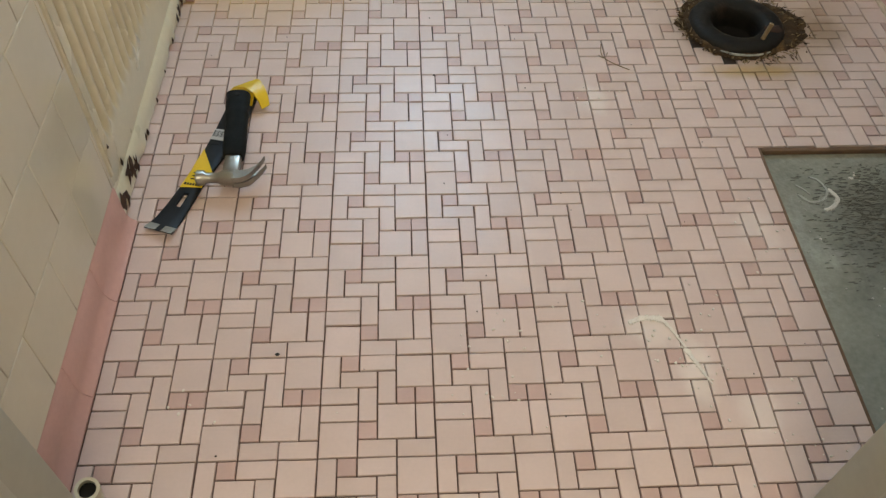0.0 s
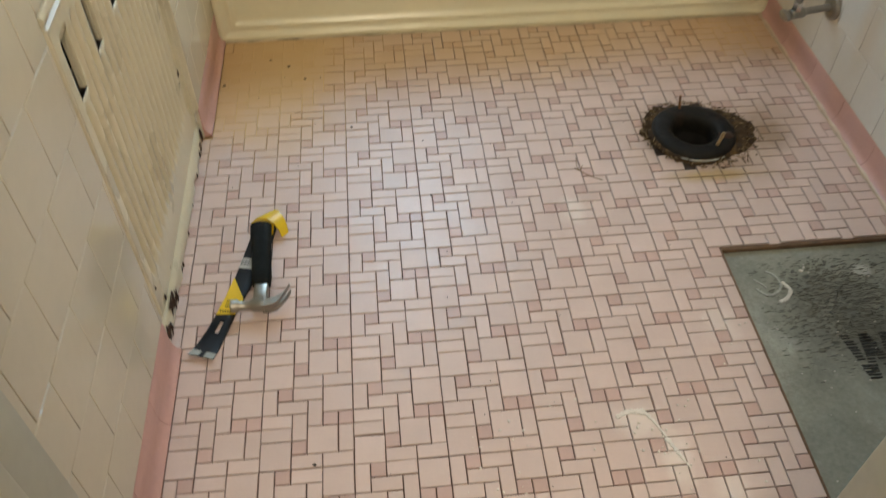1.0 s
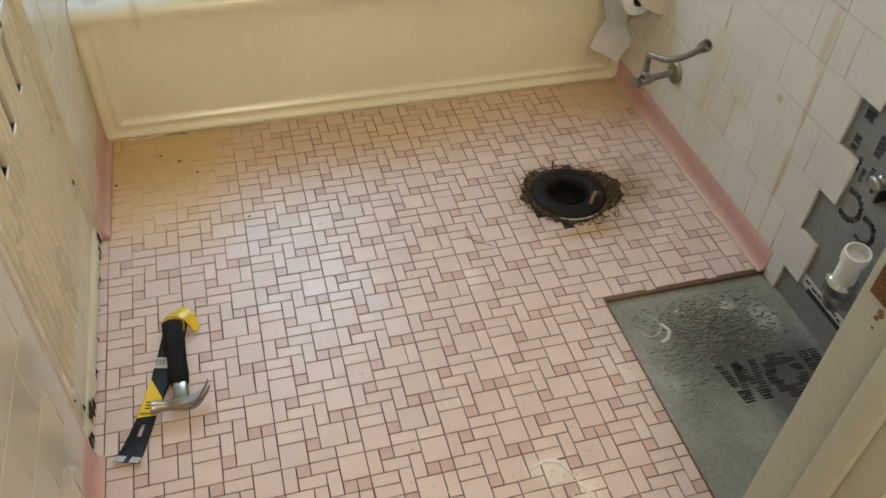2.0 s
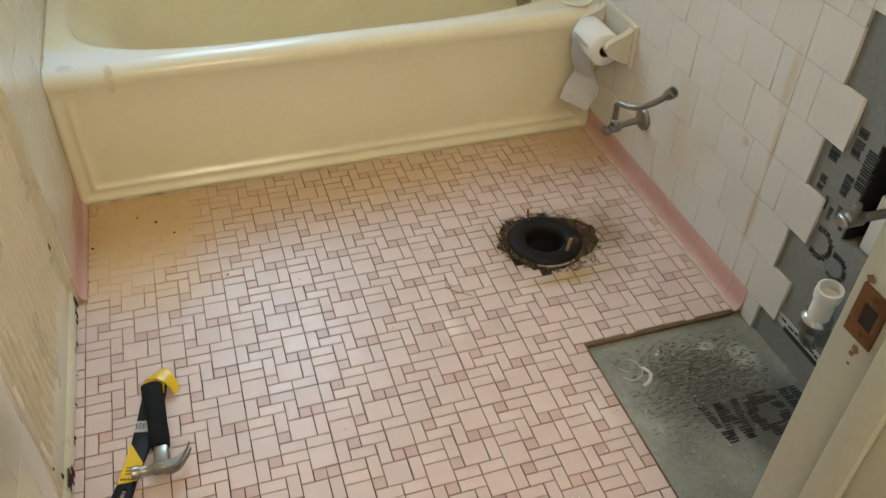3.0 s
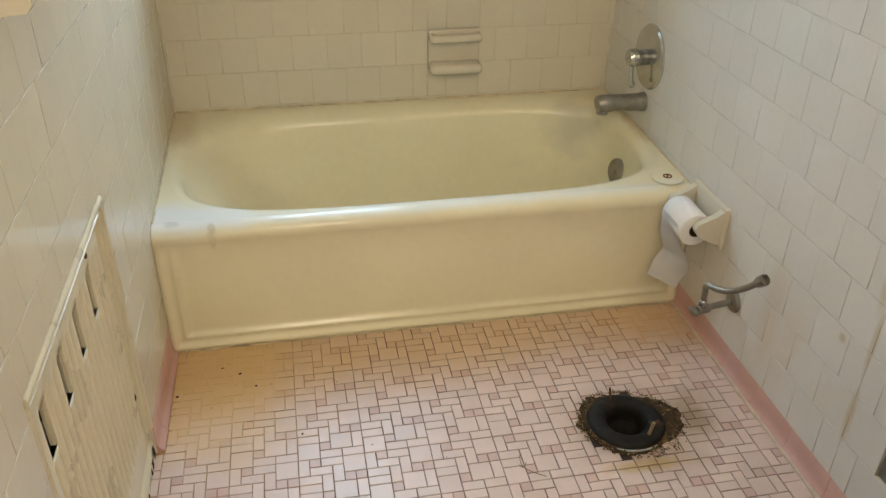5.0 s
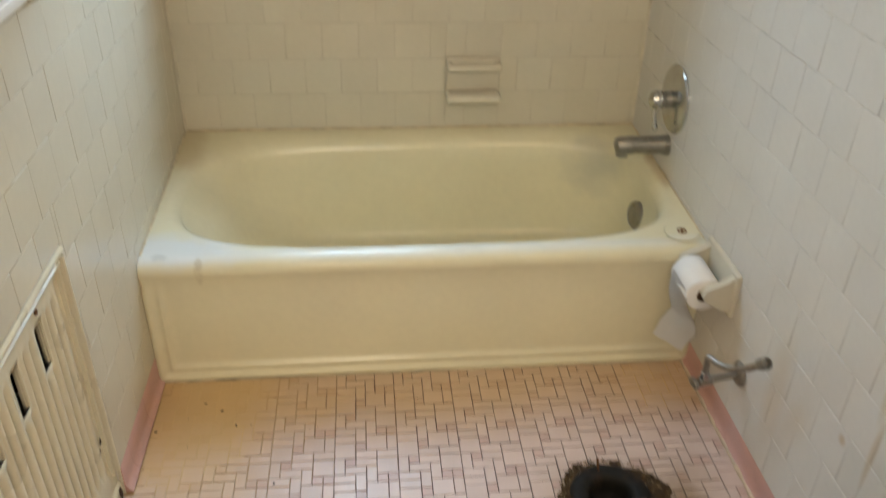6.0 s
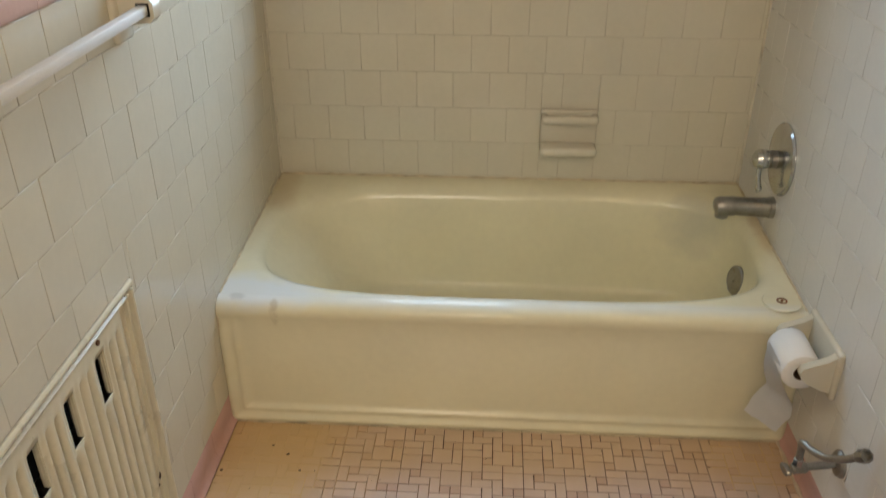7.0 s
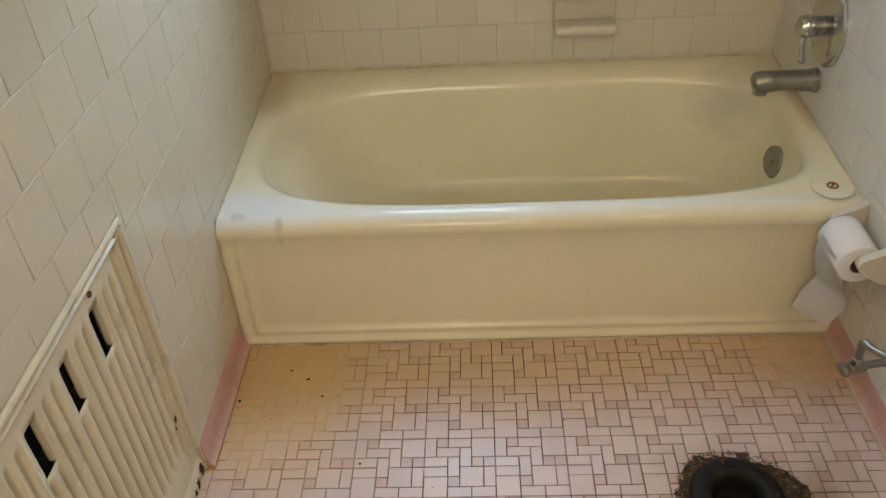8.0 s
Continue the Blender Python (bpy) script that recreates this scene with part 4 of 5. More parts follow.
    for yc, zc, s in ((-0.962, 0.028, 0.032), (-0.944, 0.020, 0.024), (-0.910, 0.040, 0.034), (-0.892, 0.028, 0.034), (-0.872, 0.020, 0.026), (-0.905, 0.058, 0.010), (-0.800, 0.016, 0.014), (-0.785, 0.010, 0.012), (-0.70, 0.008, 0.008),
                      (-0.415, 0.034, 0.020), (-0.410, 0.018, 0.018), (-0.445, 0.016, 0.022), (-0.465, 0.012, 0.016), (-0.53, 0.010, 0.012), (-0.62, 0.008, 0.008), (-0.425, 0.200, 0.012), (-0.432, 0.180, 0.008), (-0.935, 0.12, 0.006)):
        bm = bmesh.new()
        k = 11
        x = -0.0025 if zc < 0.045 else face_x(yc, zc) + 0.0025
        cv = bm.verts.new((x + 0.002, yc, zc))
        ring = []
        for i in range(k):
            a = 2 * math.pi * i / k
            r = s * random.uniform(0.30, 1.0)
            ring.append(bm.verts.new((x - 0.0008, yc + r * math.cos(a) * 0.55, max(0.002, zc + r * math.sin(a)))))
        for i in range(k):
            bm.faces.new((cv, ring[i], ring[(i + 1) % k]))
        part("rust_patch", bm, dark_rust_mat, th, "dark rust patch", smooth=None)
    for yy, zz in ((y1 - 0.012, z1 - 0.036), (-0.540, 0.626)):
        part("screw", lathe([(0.0055, 0.0), (0.0055, 0.003), (0.003, 0.004)], along((face_x(yy, zz) + 0.001, yy, zz), (1, yy, zz)), 12), rust_mat, th, "rusty screw")
    return th


heater = build_heater_cover()
heater.location.x += XW


# ---------------------------------------------------------------- towel bar
def build_towel_bar():
    th = empty("towel_bar", (0, -0.50, 1.12), label="white towel rail between cream ceramic posts", category="towel bar")
    for y in (-0.772, -0.238):
        post = part("post", box((-0.004, y - 0.034, 1.078), (0.012, y + 0.034, 1.192), 0.008, 3), wall_tile_mat, th)
        part("arm", extrude_profile([(0.004, 1.182), (0.020, 1.170), (0.045, 1.160), (0.066, 1.158), (0.074, 1.148), (0.074, 1.124), (0.066, 1.114), (0.040, 1.112), (0.016, 1.104), (0.004, 1.094)], y - 0.017, y + 0.017, 1), wall_tile_mat, post, smooth=50)
    part("rail", box((0.047, -0.760, 1.128), (0.065, -0.250, 1.146), 0.003, 2), pvc_mat, th)
    # solid dark band round the rail, painting the shade of the gap
    part("rail_gap", box((0.0445, -0.258, 1.1255), (0.0675, -0.2545, 1.1485)), dark_mat, th, "dark band painting the shade of the ragged gap at the rail end")
    return th


towel_bar = build_towel_bar()
towel_bar.location.x += XW


# ---------------------------------------------------------------- window
def build_window():
    win = empty("window_1", ((WX0 + WX1) / 2, D, WZ0), label="white painted sash window with a bright frosted pane", category="window", kind="structure")
    part("window_sill", extrude_profile([(D + 0.07, 0.998), (D - 0.030, 0.998), (D - 0.040, 1.004), (D - 0.043, 1.012), (D - 0.040, 1.020), (D - 0.030, 1.026), (D + 0.07, 1.030)], 0.006, 0.990, 0), paint_white_mat, win, smooth=50)
    for x0, x1 in ((0.040, 0.165), (0.848, 0.957)):
        part("casing", box((x0, D - 0.016, 1.028), (x1, D + 0.012, 2.06), 0.004, 2), paint_white_mat, win)
    part("casing", box((0.040, D - 0.016, 1.98), (0.957, D + 0.012, 2.08), 0.004, 2), paint_white_mat, win)
    part("reveal", box((WX0 - 0.001, D + 0.004, 1.028), (WX0 + 0.012, D + 0.15, 1.98)), paint_white_mat, win)
    part("reveal", box((WX1 - 0.012, D + 0.004, 1.028), (WX1 + 0.001, D + 0.15, 1.98)), paint_white_mat, win)
    part("stop_bead", box((WX0 + 0.012, D + 0.010, 1.031), (WX0 + 0.024, D + 0.030, 1.98), 0.003), paint_white_mat, win)
    part("stop_bead", box((WX1 - 0.024, D + 0.010, 1.031), (WX1 - 0.012, D + 0.030, 1.98), 0.003), paint_white_mat, win)
    sash = part("sash_rail", box((WX0 + 0.014, D + 0.034, 1.031), (WX1 - 0.014, D + 0.068, 1.086), 0.003), paint_white_mat, win)
    part("sash_stile", box((WX0 + 0.014, D + 0.034, 1.086), (0.220, D + 0.068, 1.98), 0.003), paint_white_mat, win)
    part("sash_stile", box((0.787, D + 0.034, 1.086), (WX1 - 0.014, D + 0.068, 1.98), 0.003), paint_white_mat, win)
    pane = part("pane", box((0.218, D + 0.050, 1.084), (0.789, D + 0.054, 1.98)), glass_mat, win, "bright frosted glass pane", smooth=None)
    pane.visible_shadow = False
    return win


window = build_window()
window.location.z -= 0.006


# ---------------------------------------------------------------- door frame
def build_door_frame():
    df = empty("door_frame", ((JL + JR) / 2, YD - 0.06, 0), label="worn cream painted door frame with the door off", category="door frame", kind="structure")
    yb = YD - 0.125
    for xa, xb, s in ((JL - 0.02, JL, 1), (JR, JR + 0.02, -1)):
        part("jamb", box((xa, yb, -0.004), (xb, YD + 0.012, 2.07), 0.003, 2), jamb_mat, df)
        xs = sorted((JL, JL + 0.012) if s > 0 else (JR - 0.012, JR))
        part("stop", box((xs[0], YD - 0.085, -0.004), (xs[1], YD - 0.048, 2.05), 0.004, 2), jamb_mat, df)
        xs = sorted((JL - 0.085, JL - 0.006) if s > 0 else (JR + 0.006, JR + 0.085))
        part("casing", box((xs[0], YD - 0.001, -0.004), (xs[1], YD + 0.016, 2.12), 0.005, 2), jamb_mat, df)
        part("casing", box((xs[0], yb - 0.016, -0.004), (xs[1], yb + 0.001, 2.12), 0.005, 2), jamb_mat, df)
    part("jamb", box((JL - 0.02, yb, 2.05), (JR + 0.02, YD + 0.012, 2.07), 0.003), jamb_mat, df)
    # strike plate on the east jamb
    x = JR
    bm = bmesh.new()
    yc, zc = YD - 0.017, 0.792
    add_box(bm, (x - 0.0022, yc - 0.018, zc - 0.030), (x + 0.002, yc + 0.018, zc - 0.013), 0.0008)
    add_box(bm, (x - 0.0022, yc - 0.018, zc + 0.013), (x + 0.002, yc + 0.018, zc + 0.030), 0.0008)
    add_box(bm, (x - 0.0022, yc + 0.007, zc - 0.0135), (x + 0.002, yc + 0.018, zc + 0.0135), 0.0008)
    add_box(bm, (x - 0.0022, yc - 0.018, zc - 0.0135), (x + 0.002, yc - 0.010, zc + 0.0135), 0.0008)
    plate = part("strike_plate", bm, brown_mat, df, "rusty brown strike plate")
    # near-black block on the uncut jamb paints the latch hole's shade
    part("latch_hole", box((x - 0.001, yc - 0.0105, zc - 0.0135), (x + 0.004, yc + 0.0075, zc + 0.0135)), dark_mat, plate, "dark block painting the shade of the latch hole")
    for dz in (-0.0215, 0.0215):
        part("screw", lathe([(0.004, 0.0), (0.004, 0.0015), (0.0025, 0.002)], along((x - 0.0022, yc, zc + dz), (x - 1, yc, zc + dz)), 12), brown_mat, plate)
    bm = bmesh.new()
    for dy, dz, s in ((-0.004, -0.040, 0.006), (-0.002, -0.048, 0.004), (0.014, 0.036, 0.006), (-0.004, -0.060, 0.0025)):
        k = 12
        ring = [bm.verts.new((x - 0.0008, yc + dy + s * random.uniform(0.6, 1) * math.cos(2 * math.pi * i / k), zc + dz + s * random.uniform(0.6, 1) * math.sin(2 * math.pi * i / k))) for i in range(k)]
        cvt = bm.verts.new((x - 0.0012, yc + dy, zc + dz))
        for i in range(k):
            bm.faces.new((cvt, ring[i], ring[(i + 1) % k]))
    part("bare_patch", bm, raw_edge_mat, df, "bare wood where paint has chipped", smooth=None)


build_door_frame()

# short pipe end standing in the corner by the door frame
ps = empty("pipe_stub", (0.028, -1.415, 0), label="cream painted cut pipe end standing on the floor", category="pipe")
part("pipe_wall", lathe([(0.011, 0.0), (0.0125, 0.004), (0.0125, 0.034), (0.0145, 0.036), (0.0145, 0.048), (0.0105, 0.048), (0.0105, 0.012)], Matrix.Translation((0.030, -1.412, 0)) @ pose(0, 0, 0, 6, 8, 0), 24), paint_cream_mat, ps)
part("pipe_elbow", tube([(0.030, -1.425, 0.012), (0.045, -1.437, 0.012), (0.062, -1.440, 0.010)], [0.011, 0.012, 0.010], 14), iron_mat, ps)
# near-black disc below the pipe's rim, painting the shade of its bore
part("bore", lathe([(0.0102, 0.040), (0.0102, 0.0405), (0.002, 0.0405)], Matrix.Translation((0.030, -1.412, 0)) @ pose(0, 0, 0, 6, 8, 0), 20), dark_mat, ps, "dark disc painting the shade in the pipe bore")
ps.location += Vector((0.011, -0.022, 0.0))


# ---------------------------------------------------------------- open plumbing in the east wall
BX = W + T
def build_drain_stub():
    th = empty("drain_stub", (1.40, -1.085, 0.2), label="white plastic drain sleeve in a chrome ring at the bare wall", category="pipe")
    a, b = Vector((1.392, -1.075, 0.225)), Vector((1.384, -1.082, 0.305))
    m = along(a, b)
    part("sleeve", lathe([(0.021, 0.0), (0.021, 0.050), (0.0245, 0.054), (0.0255, 0.066), (0.0245, 0.080), (0.020, 0.081), (0.0195, 0.06), (0.0, 0.05)], m, 32, False), pvc_mat, th)
    part("chrome_ring", lathe([(0.026, -0.034), (0.030, -0.028), (0.030, -0.006), (0.026, -0.001), (0.022, 0.002)], m, 28), chrome_mat, th, "chrome slip nut")
    part("trap_arm", tube(spline([(1.394, -1.073, 0.195), (1.396, -1.072, 0.165), (1.412, -1.071, 0.148), (BX + 0.002, -1.070, 0.145)], 5), 0.020, 18), chrome_mat, th, "chrome trap arm")


build_drain_stub()


def build_sink_stop():
    th = empty("sink_supply_stop", (1.44, -1.075, 0.46), label="small chrome angle stop in the open wall box", category="valve")
    part("pipe", rod((1.52, -1.085, 0.470), (1.395, -1.065, 0.455), 0.009), dull_chrome_mat, th)
    part("valve_body", lathe([(0.012, 0.0), (0.014, 0.003), (0.014, 0.028), (0.011, 0.032)], along((1.402, -1.066, 0.456), (1.372, -1.061, 0.452)), 18), dull_chrome_mat, th)
    part("outlet", rod((1.386, -1.063, 0.456), (1.384, -1.062, 0.487), 0.0075, 16, 0.001), dull_chrome_mat, th)
    m = along((1.374, -1.061, 0.452), (1.355, -1.058, 0.449)) @ Matrix.Diagonal((1, 0.6, 1, 1))
    part("oval_handle", lathe([(0.006, 0.0), (0.017, 0.003), (0.019, 0.008), (0.015, 0.012), (0.0, 0.013)], m, 20, False), dull_chrome_mat, th)


build_sink_stop()
bm = bmesh.new()
add_box(bm, (W + 0.024, -1.156, 0.3465), (W + 0.090, -1.034, 0.470), 0.004)
tagged(part("wall_box_back", bm, mirror_stone_mat, None), label="pale plaster back of the opening in the cement board", kind="structure")

# near-black slabs that paint the shade inside the wall opening
cavity = box((W + 0.094, -1.158, 0.347), (W + 0.0985, -1.007, 0.558))
add_box(cavity, (W + 0.0115, -1.0095, 0.348), (W + 0.0935, -1.0055, 0.557))
tagged(part("wall_cavity", cavity, dark_mat, None, smooth=None), label="near-black lining painting the shade behind the cement board", kind="structure")

# tape and label strip along the foot of the board
bm = bmesh.new()
add_box(bm, (BX - 0.0016, -1.45, 0.066), (BX + 0.001, -0.905, 0.092))
strip = tagged(part("board_label", bm, label_mat, None), label="pale printed strip along the cement board", category="label")
bm = bmesh.new()
add_box(bm, (BX - 0.0024, -1.45, 0.060), (BX - 0.0002, -0.965, 0.072))
for i in range(12):
    y = -0.93 - 0.022 * i
    add_box(bm, (BX - 0.0024, y - 0.010 - 0.004 * (i % 3), 0.078 + 0.002 * (i % 2)), (BX - 0.0012, y, 0.083 + 0.002 * (i % 2)))
part("print_bars", bm, ink_mat, strip, "black printed bars")

# hatched print on the cement board: slanted strokes cut into dashes
def hatch(bm, p, u, v, n, lx, gap=0.32, skip=0.07):
    """Dashes stacked along v from p, each lx long along u; n thin bars."""
    p, u, v = Vector(p), Vector(u), Vector(v)
    w = u.cross(v).normalized() * 0.0006
    for i in range(n):
        if random.random() < skip:
            continue
        a = p + v * i / n + u * random.uniform(-0.04, 0.04) * lx
        b = a + u * lx * random.uniform(0.8, 1.05)
        h = v / n * (1 - gap) * random.uniform(0.6, 1.2)
        q = [a, b, b + h, a + h]
        t = [bm.verts.new(c + w) for c in q]
        d = [bm.verts.new(c - w * 0.5) for c in q]
        bm.faces.new(t), bm.faces.new(d[::-1])
        for k in range(4):
            bm.faces.new((t[k], d[k], d[(k + 1) % 4], t[(k + 1) % 4]))


bm = bmesh.new()
ux = Vector((1, 0, 0))
zf = FBED + 0.0008
for x, dx in ((1.201, 0.018), (1.236, -0.012), (1.240, 0.020), (1.276, -0.014)):
    hatch(bm, (x, -1.055, zf), ux, (dx, -0.10, 0), 15, 0.017)
for a0 in range(10):
    a = a0 * 36 * math.pi / 180
    cx_, cy_ = 1.338 + 0.034 * math.cos(a), -1.107 + 0.042 * math.sin(a)
    hatch(bm, (cx_ - 0.010, cy_ + 0.014, zf), ux, (0, -0.030, 0), 5, 0.022)
for x in (1.392, 1.415):
    hatch(bm, (x, -1.06, zf), ux, (0.004, -0.10, 0), 15, 0.02)
part("board_print", bm, ink_mat, floor_patch, "faded black hatched printing", smooth=None)
bm = bmesh.new()
for k in range(2600):
    x, y = random.gauss(1.25, 0.075), random.gauss(-0.985, 0.060)
    if 1.08 < x < 1.40 and -1.16 < y < -0.86:
        hatch(bm, (x, y, zf), ux, (0, -random.uniform(0.0003, 0.0008), 0), 1, random.uniform(0.002, 0.012), 0.2, 0.0)
tagged(part("scuffs", bm, scuff_mat, floor_patch, "fine grey scratches", smooth=None), kind="stuff")

bm = bmesh.new()
uy, uz = Vector((0, -1, 0)), Vector((0, 0, 1))
for y, z, n, l, h in ((-0.905, 0.470, 14, 0.026, 0.05), (-0.950, 0.505, 16, 0.024, 0.06), (-0.985, 0.455, 14, 0.03, 0.085), (-0.96, 0.425, 12, 0.02, 0.05), (-0.905, 0.400, 10, 0.018, 0.035), (-1.02, 0.60, 18, 0.03, 0.10)):
    hatch(bm, (BX - 0.0006, y, z), uy, uz * h, n, l)
for k in range(5):
    hatch(bm, (BX - 0.0006, -0.918 - 0.018 * k, 0.360 + 0.014 * (k % 2)), uy, uz * 0.03, 6, 0.010, 0.3)
for yc, zc, r in ((-0.965, 0.305, 0.030), (-1.02, 0.285, 0.026)):
    for a0 in range(11):
        a = 1.2 + a0 * math.pi / 8
        hatch(bm, (BX - 0.0006, yc + r * math.cos(a) + 0.006, zc + r * math.sin(a) - 0.006), uy, uz * 0.013, 3, 0.011, 0.3)
part("board_print", bm, ink_mat, wall_east, "faded black hatched printing", smooth=None)

# dabs of compound and paint on the bare board
def dab(name, spots, mat, label, parent=None, plane="floor", z=0.0):
    bm = bmesh.new()
    for x, y, r, sq, turn in spots:
        k = 18
        ring, mid = [], []
        for i in range(k):
            a = 2 * math.pi * i / k
            rr = r * (0.8 + 0.35 * noise.noise((math.cos(a) * 1.7 + x * 50, math.sin(a) * 1.7 + y * 50, 0)))
            u, v = rr * math.cos(a), rr * math.sin(a) * sq
            u, v = u * math.cos(turn) - v * math.sin(turn), u * math.sin(turn) + v * math.cos(turn)
            ring.append(bm.verts.new((x + u, y + v, z + 0.0003)))
            mid.append(bm.verts.new((x + u * 0.7, y + v * 0.7, z + 0.0014 * (1 + 0.5 * noise.noise((u * 200, v * 200, 1))))))
        for i in range(k):
            bm.faces.new((ring[i], ring[(i + 1) % k], mid[(i + 1) % k], mid[i]))
        bm.faces.new(mid)
    return part(name, bm, mat, parent, label)


def smear(path, r0, r1):
    """Overlapping thin dabs along a curved stroke."""
    pts = spline(path, 7)
    return [(p.x, p.y, r0 + (r1 - r0) * i / len(pts), 0.7, random.uniform(0, 3)) for i, p in enumerate(pts)]


arc = smear([(1.090, -0.935, 0), (1.104, -0.950, 0), (1.126, -0.946, 0), (1.140, -0.925, 0), (1.134, -0.902, 0), (1.122, -0.893, 0)], 0.005, 0.0045)
chunk = smear([(1.146, -0.925, 0), (1.152, -0.944, 0), (1.138, -0.962, 0), (1.124, -0.968, 0)], 0.008, 0.005)
arc += smear([(1.092, -0.912, 0), (1.102, -0.922, 0), (1.108, -0.932, 0)], 0.004, 0.003)
dab("wiped_compound", arc, faint_mat, "thin wiped compound marks", floor_patch, z=FBED)
dab("compound_dabs", chunk + [(1.192, -0.897, 0.006, 0.8, 0), (1.200, -0.890, 0.004, 0.7, 1)], putty_mat, "dried white compound dabs", floor_patch, z=FBED)
spots = []
for k in range(60):
    spots.append((random.uniform(1.06, 1.40), random.uniform(-1.45, -0.86), random.uniform(0.001, 0.0032), 0.8, 0))
dab("paint_specks", spots, putty_mat, "white plaster specks", floor_patch, z=FBED)
spots = [(0.487, -0.628, 0.0035, 0.7, 0), (0.173, -0.135, 0.006, 0.7, 0.5), (0.247, -1.230, 0.004, 0.9, 0), (0.324, -0.386, 0.004, 1, 0), (0.128, -0.105, 0.005, 0.5, 0), (0.215, -0.19, 0.004, 1, 0), (0.02, -0.2, 0.005, 1, 0)]
for k in range(45):
    spots.append((random.uniform(0.03, 1.02), random.uniform(-1.45, -0.03), random.uniform(0.0008, 0.0022), 0.7, random.uniform(0, 3)))
dab("grit_specks", spots, dark_mat, "dark grit and crumbs", floor)
spots = []
for cx_, cy_, s, k in ((0.80, -1.20, 0.05, 22), (0.84, -1.27, 0.04, 16), (0.57, -1.23, 0.035, 16), (0.92, -1.36, 0.06, 20), (0.98, -1.02, 0.04, 12), (0.773, -0.70, 0.03, 10), (0.50, -1.34, 0.05, 8), (0.15, -1.31, 0.03, 5)):
    for _ in range(k):
        spots.append((random.gauss(cx_, s), random.gauss(cy_, s), random.uniform(0.001, 0.0038), 0.7, random.uniform(0, 3)))
dab("plaster_crumbs", spots, chalk_mat, "white plaster crumbs", floor)
streak = smear([(0.752, -1.190, 0), (0.775, -1.182, 0), (0.797, -1.186, 0)], 0.006, 0.008) + smear([(0.797, -1.182, 0), (0.812, -1.208, 0), (0.823, -1.234, 0)], 0.006, 0.003)
streak += smear([(0.824, -1.240, 0), (0.836, -1.268, 0), (0.846, -1.292, 0)], 0.007, 0.003)
dab("plaster_smear", streak, chalk_mat, "dried white plaster smear", floor)



# old wax that has filled the joints in the corners by the bathtub
def wax_film(spots):
    for x0, x1, y0, y1, seed in spots:
        bm = bmesh.new()
        n = 64
        cx_, cy_ = (x0 + x1) / 2, (y0 + y1) / 2
        ring = []
        for i in range(n):
            a = 2 * math.pi * i / n
            k = 1 + 0.22 * noise.noise((math.cos(a) * 2.2, math.sin(a) * 2.2, seed)) + 0.12 * noise.noise((math.cos(a) * 8, math.sin(a) * 8, seed + 3))
            u = (x1 - x0) / 2 * math.copysign(abs(math.cos(a)) ** 0.7, math.cos(a)) * k
            v = (y1 - y0) / 2 * math.copysign(abs(math.sin(a)) ** 0.7, math.sin(a)) * k
            ring.append(bm.verts.new((min(W - 0.015, max(0.012, cx_ + u)), min(-0.010, cy_ + v), -0.0011)))
        mid = bm.verts.new((cx_, cy_, -0.0009))
        for i in range(n):
            bm.faces.new((mid, ring[i], ring[(i + 1) % n]))
        part("wax_film", bm, wax_mat, floor, "dried yellow wax filling the joints", smooth=None)


wax_film([(0.01, 0.27, -0.33, -0.012, 1.0), (0.02, 0.16, -0.40, -0.25, 7.0), (1.24, 1.42, -0.20, -0.012, 4.0)])

# two dry stalks lying by the flange
st = empty("dry_stalk", (0.80, -0.60, 0.002), label="dry pale plant stalk lying on the mosaic floor", category="debris")
part("stalk", tube(spline([(0.812, -0.553, 0.012), (0.811, -0.580, 0.006), (0.830, -0.600, 0.003), (0.858, -0.618, 0.002)], 5), 0.0009, 6), straw_mat, st)
part("side_shoot", tube(spline([(0.805, -0.575, 0.003), (0.815, -0.585, 0.004), (0.822, -0.575, 0.009)], 4), 0.0009, 6), straw_mat, st)


# ---------------------------------------------------------------- pieces: wall tiles, cove base, cap
GAP, GAP_UPRIGHT = 0.0014, 0.0011


def tile_mesh(name, w, h, mat, t=T, ch=0.0009):
    """A tile in local x (width), y (height), face towards +z at 0, with eased edges."""
    def ring(i, z):
        return [(i, i, z), (w - i, i, z), (w - i, h - i, z), (i, h - i, z)]
    vs = ring(0, -t) + ring(0, -ch) + ring(ch * 0.5, -ch * 0.3) + ring(ch * 1.4, 0)
    fs = [(12, 13, 14, 15)]
    for a in (0, 4, 8):
        for k in range(4):
            fs.append((a + k, a + (k + 1) % 4, a + 4 + (k + 1) % 4, a + 4 + k))
    me = bpy.data.meshes.new(name)
    me.from_pydata(vs, [], fs)
    me.materials.append(mat)
    me.polygons.foreach_set("use_smooth", [False] + [True] * (len(fs) - 1))
    return me


MESHES = {}


def place_tile(parent, m, w, h, mat, name="tile", t=T):
    key = (round(w, 4), round(h, 4), mat.name, t)
    if key not in MESHES:
        MESHES[key] = tile_mesh(name, w, h, mat, t)
    ob = new(name, MESHES[key])
    ob.parent = parent
    ob.matrix_basis = m
    return ob


def cut(rect, hole):
    """Rectangle minus a rectangle, as rectangles."""
    a0, a1, b0, b1 = rect
    c0, c1, d0, d1 = hole
    if c0 >= a1 or c1 <= a0 or d0 >= b1 or d1 <= b0:
        return [rect]
    out = []
    if c0 > a0:
        out.append((a0, c0, b0, b1))
    if c1 < a1:
        out.append((c1, a1, b0, b1))
    m0, m1 = max(a0, c0), min(a1, c1)
    if d0 > b0:
        out.append((m0, m1, b0, d0))
    if d1 < b1:
        out.append((m0, m1, d1, b1))
    return out


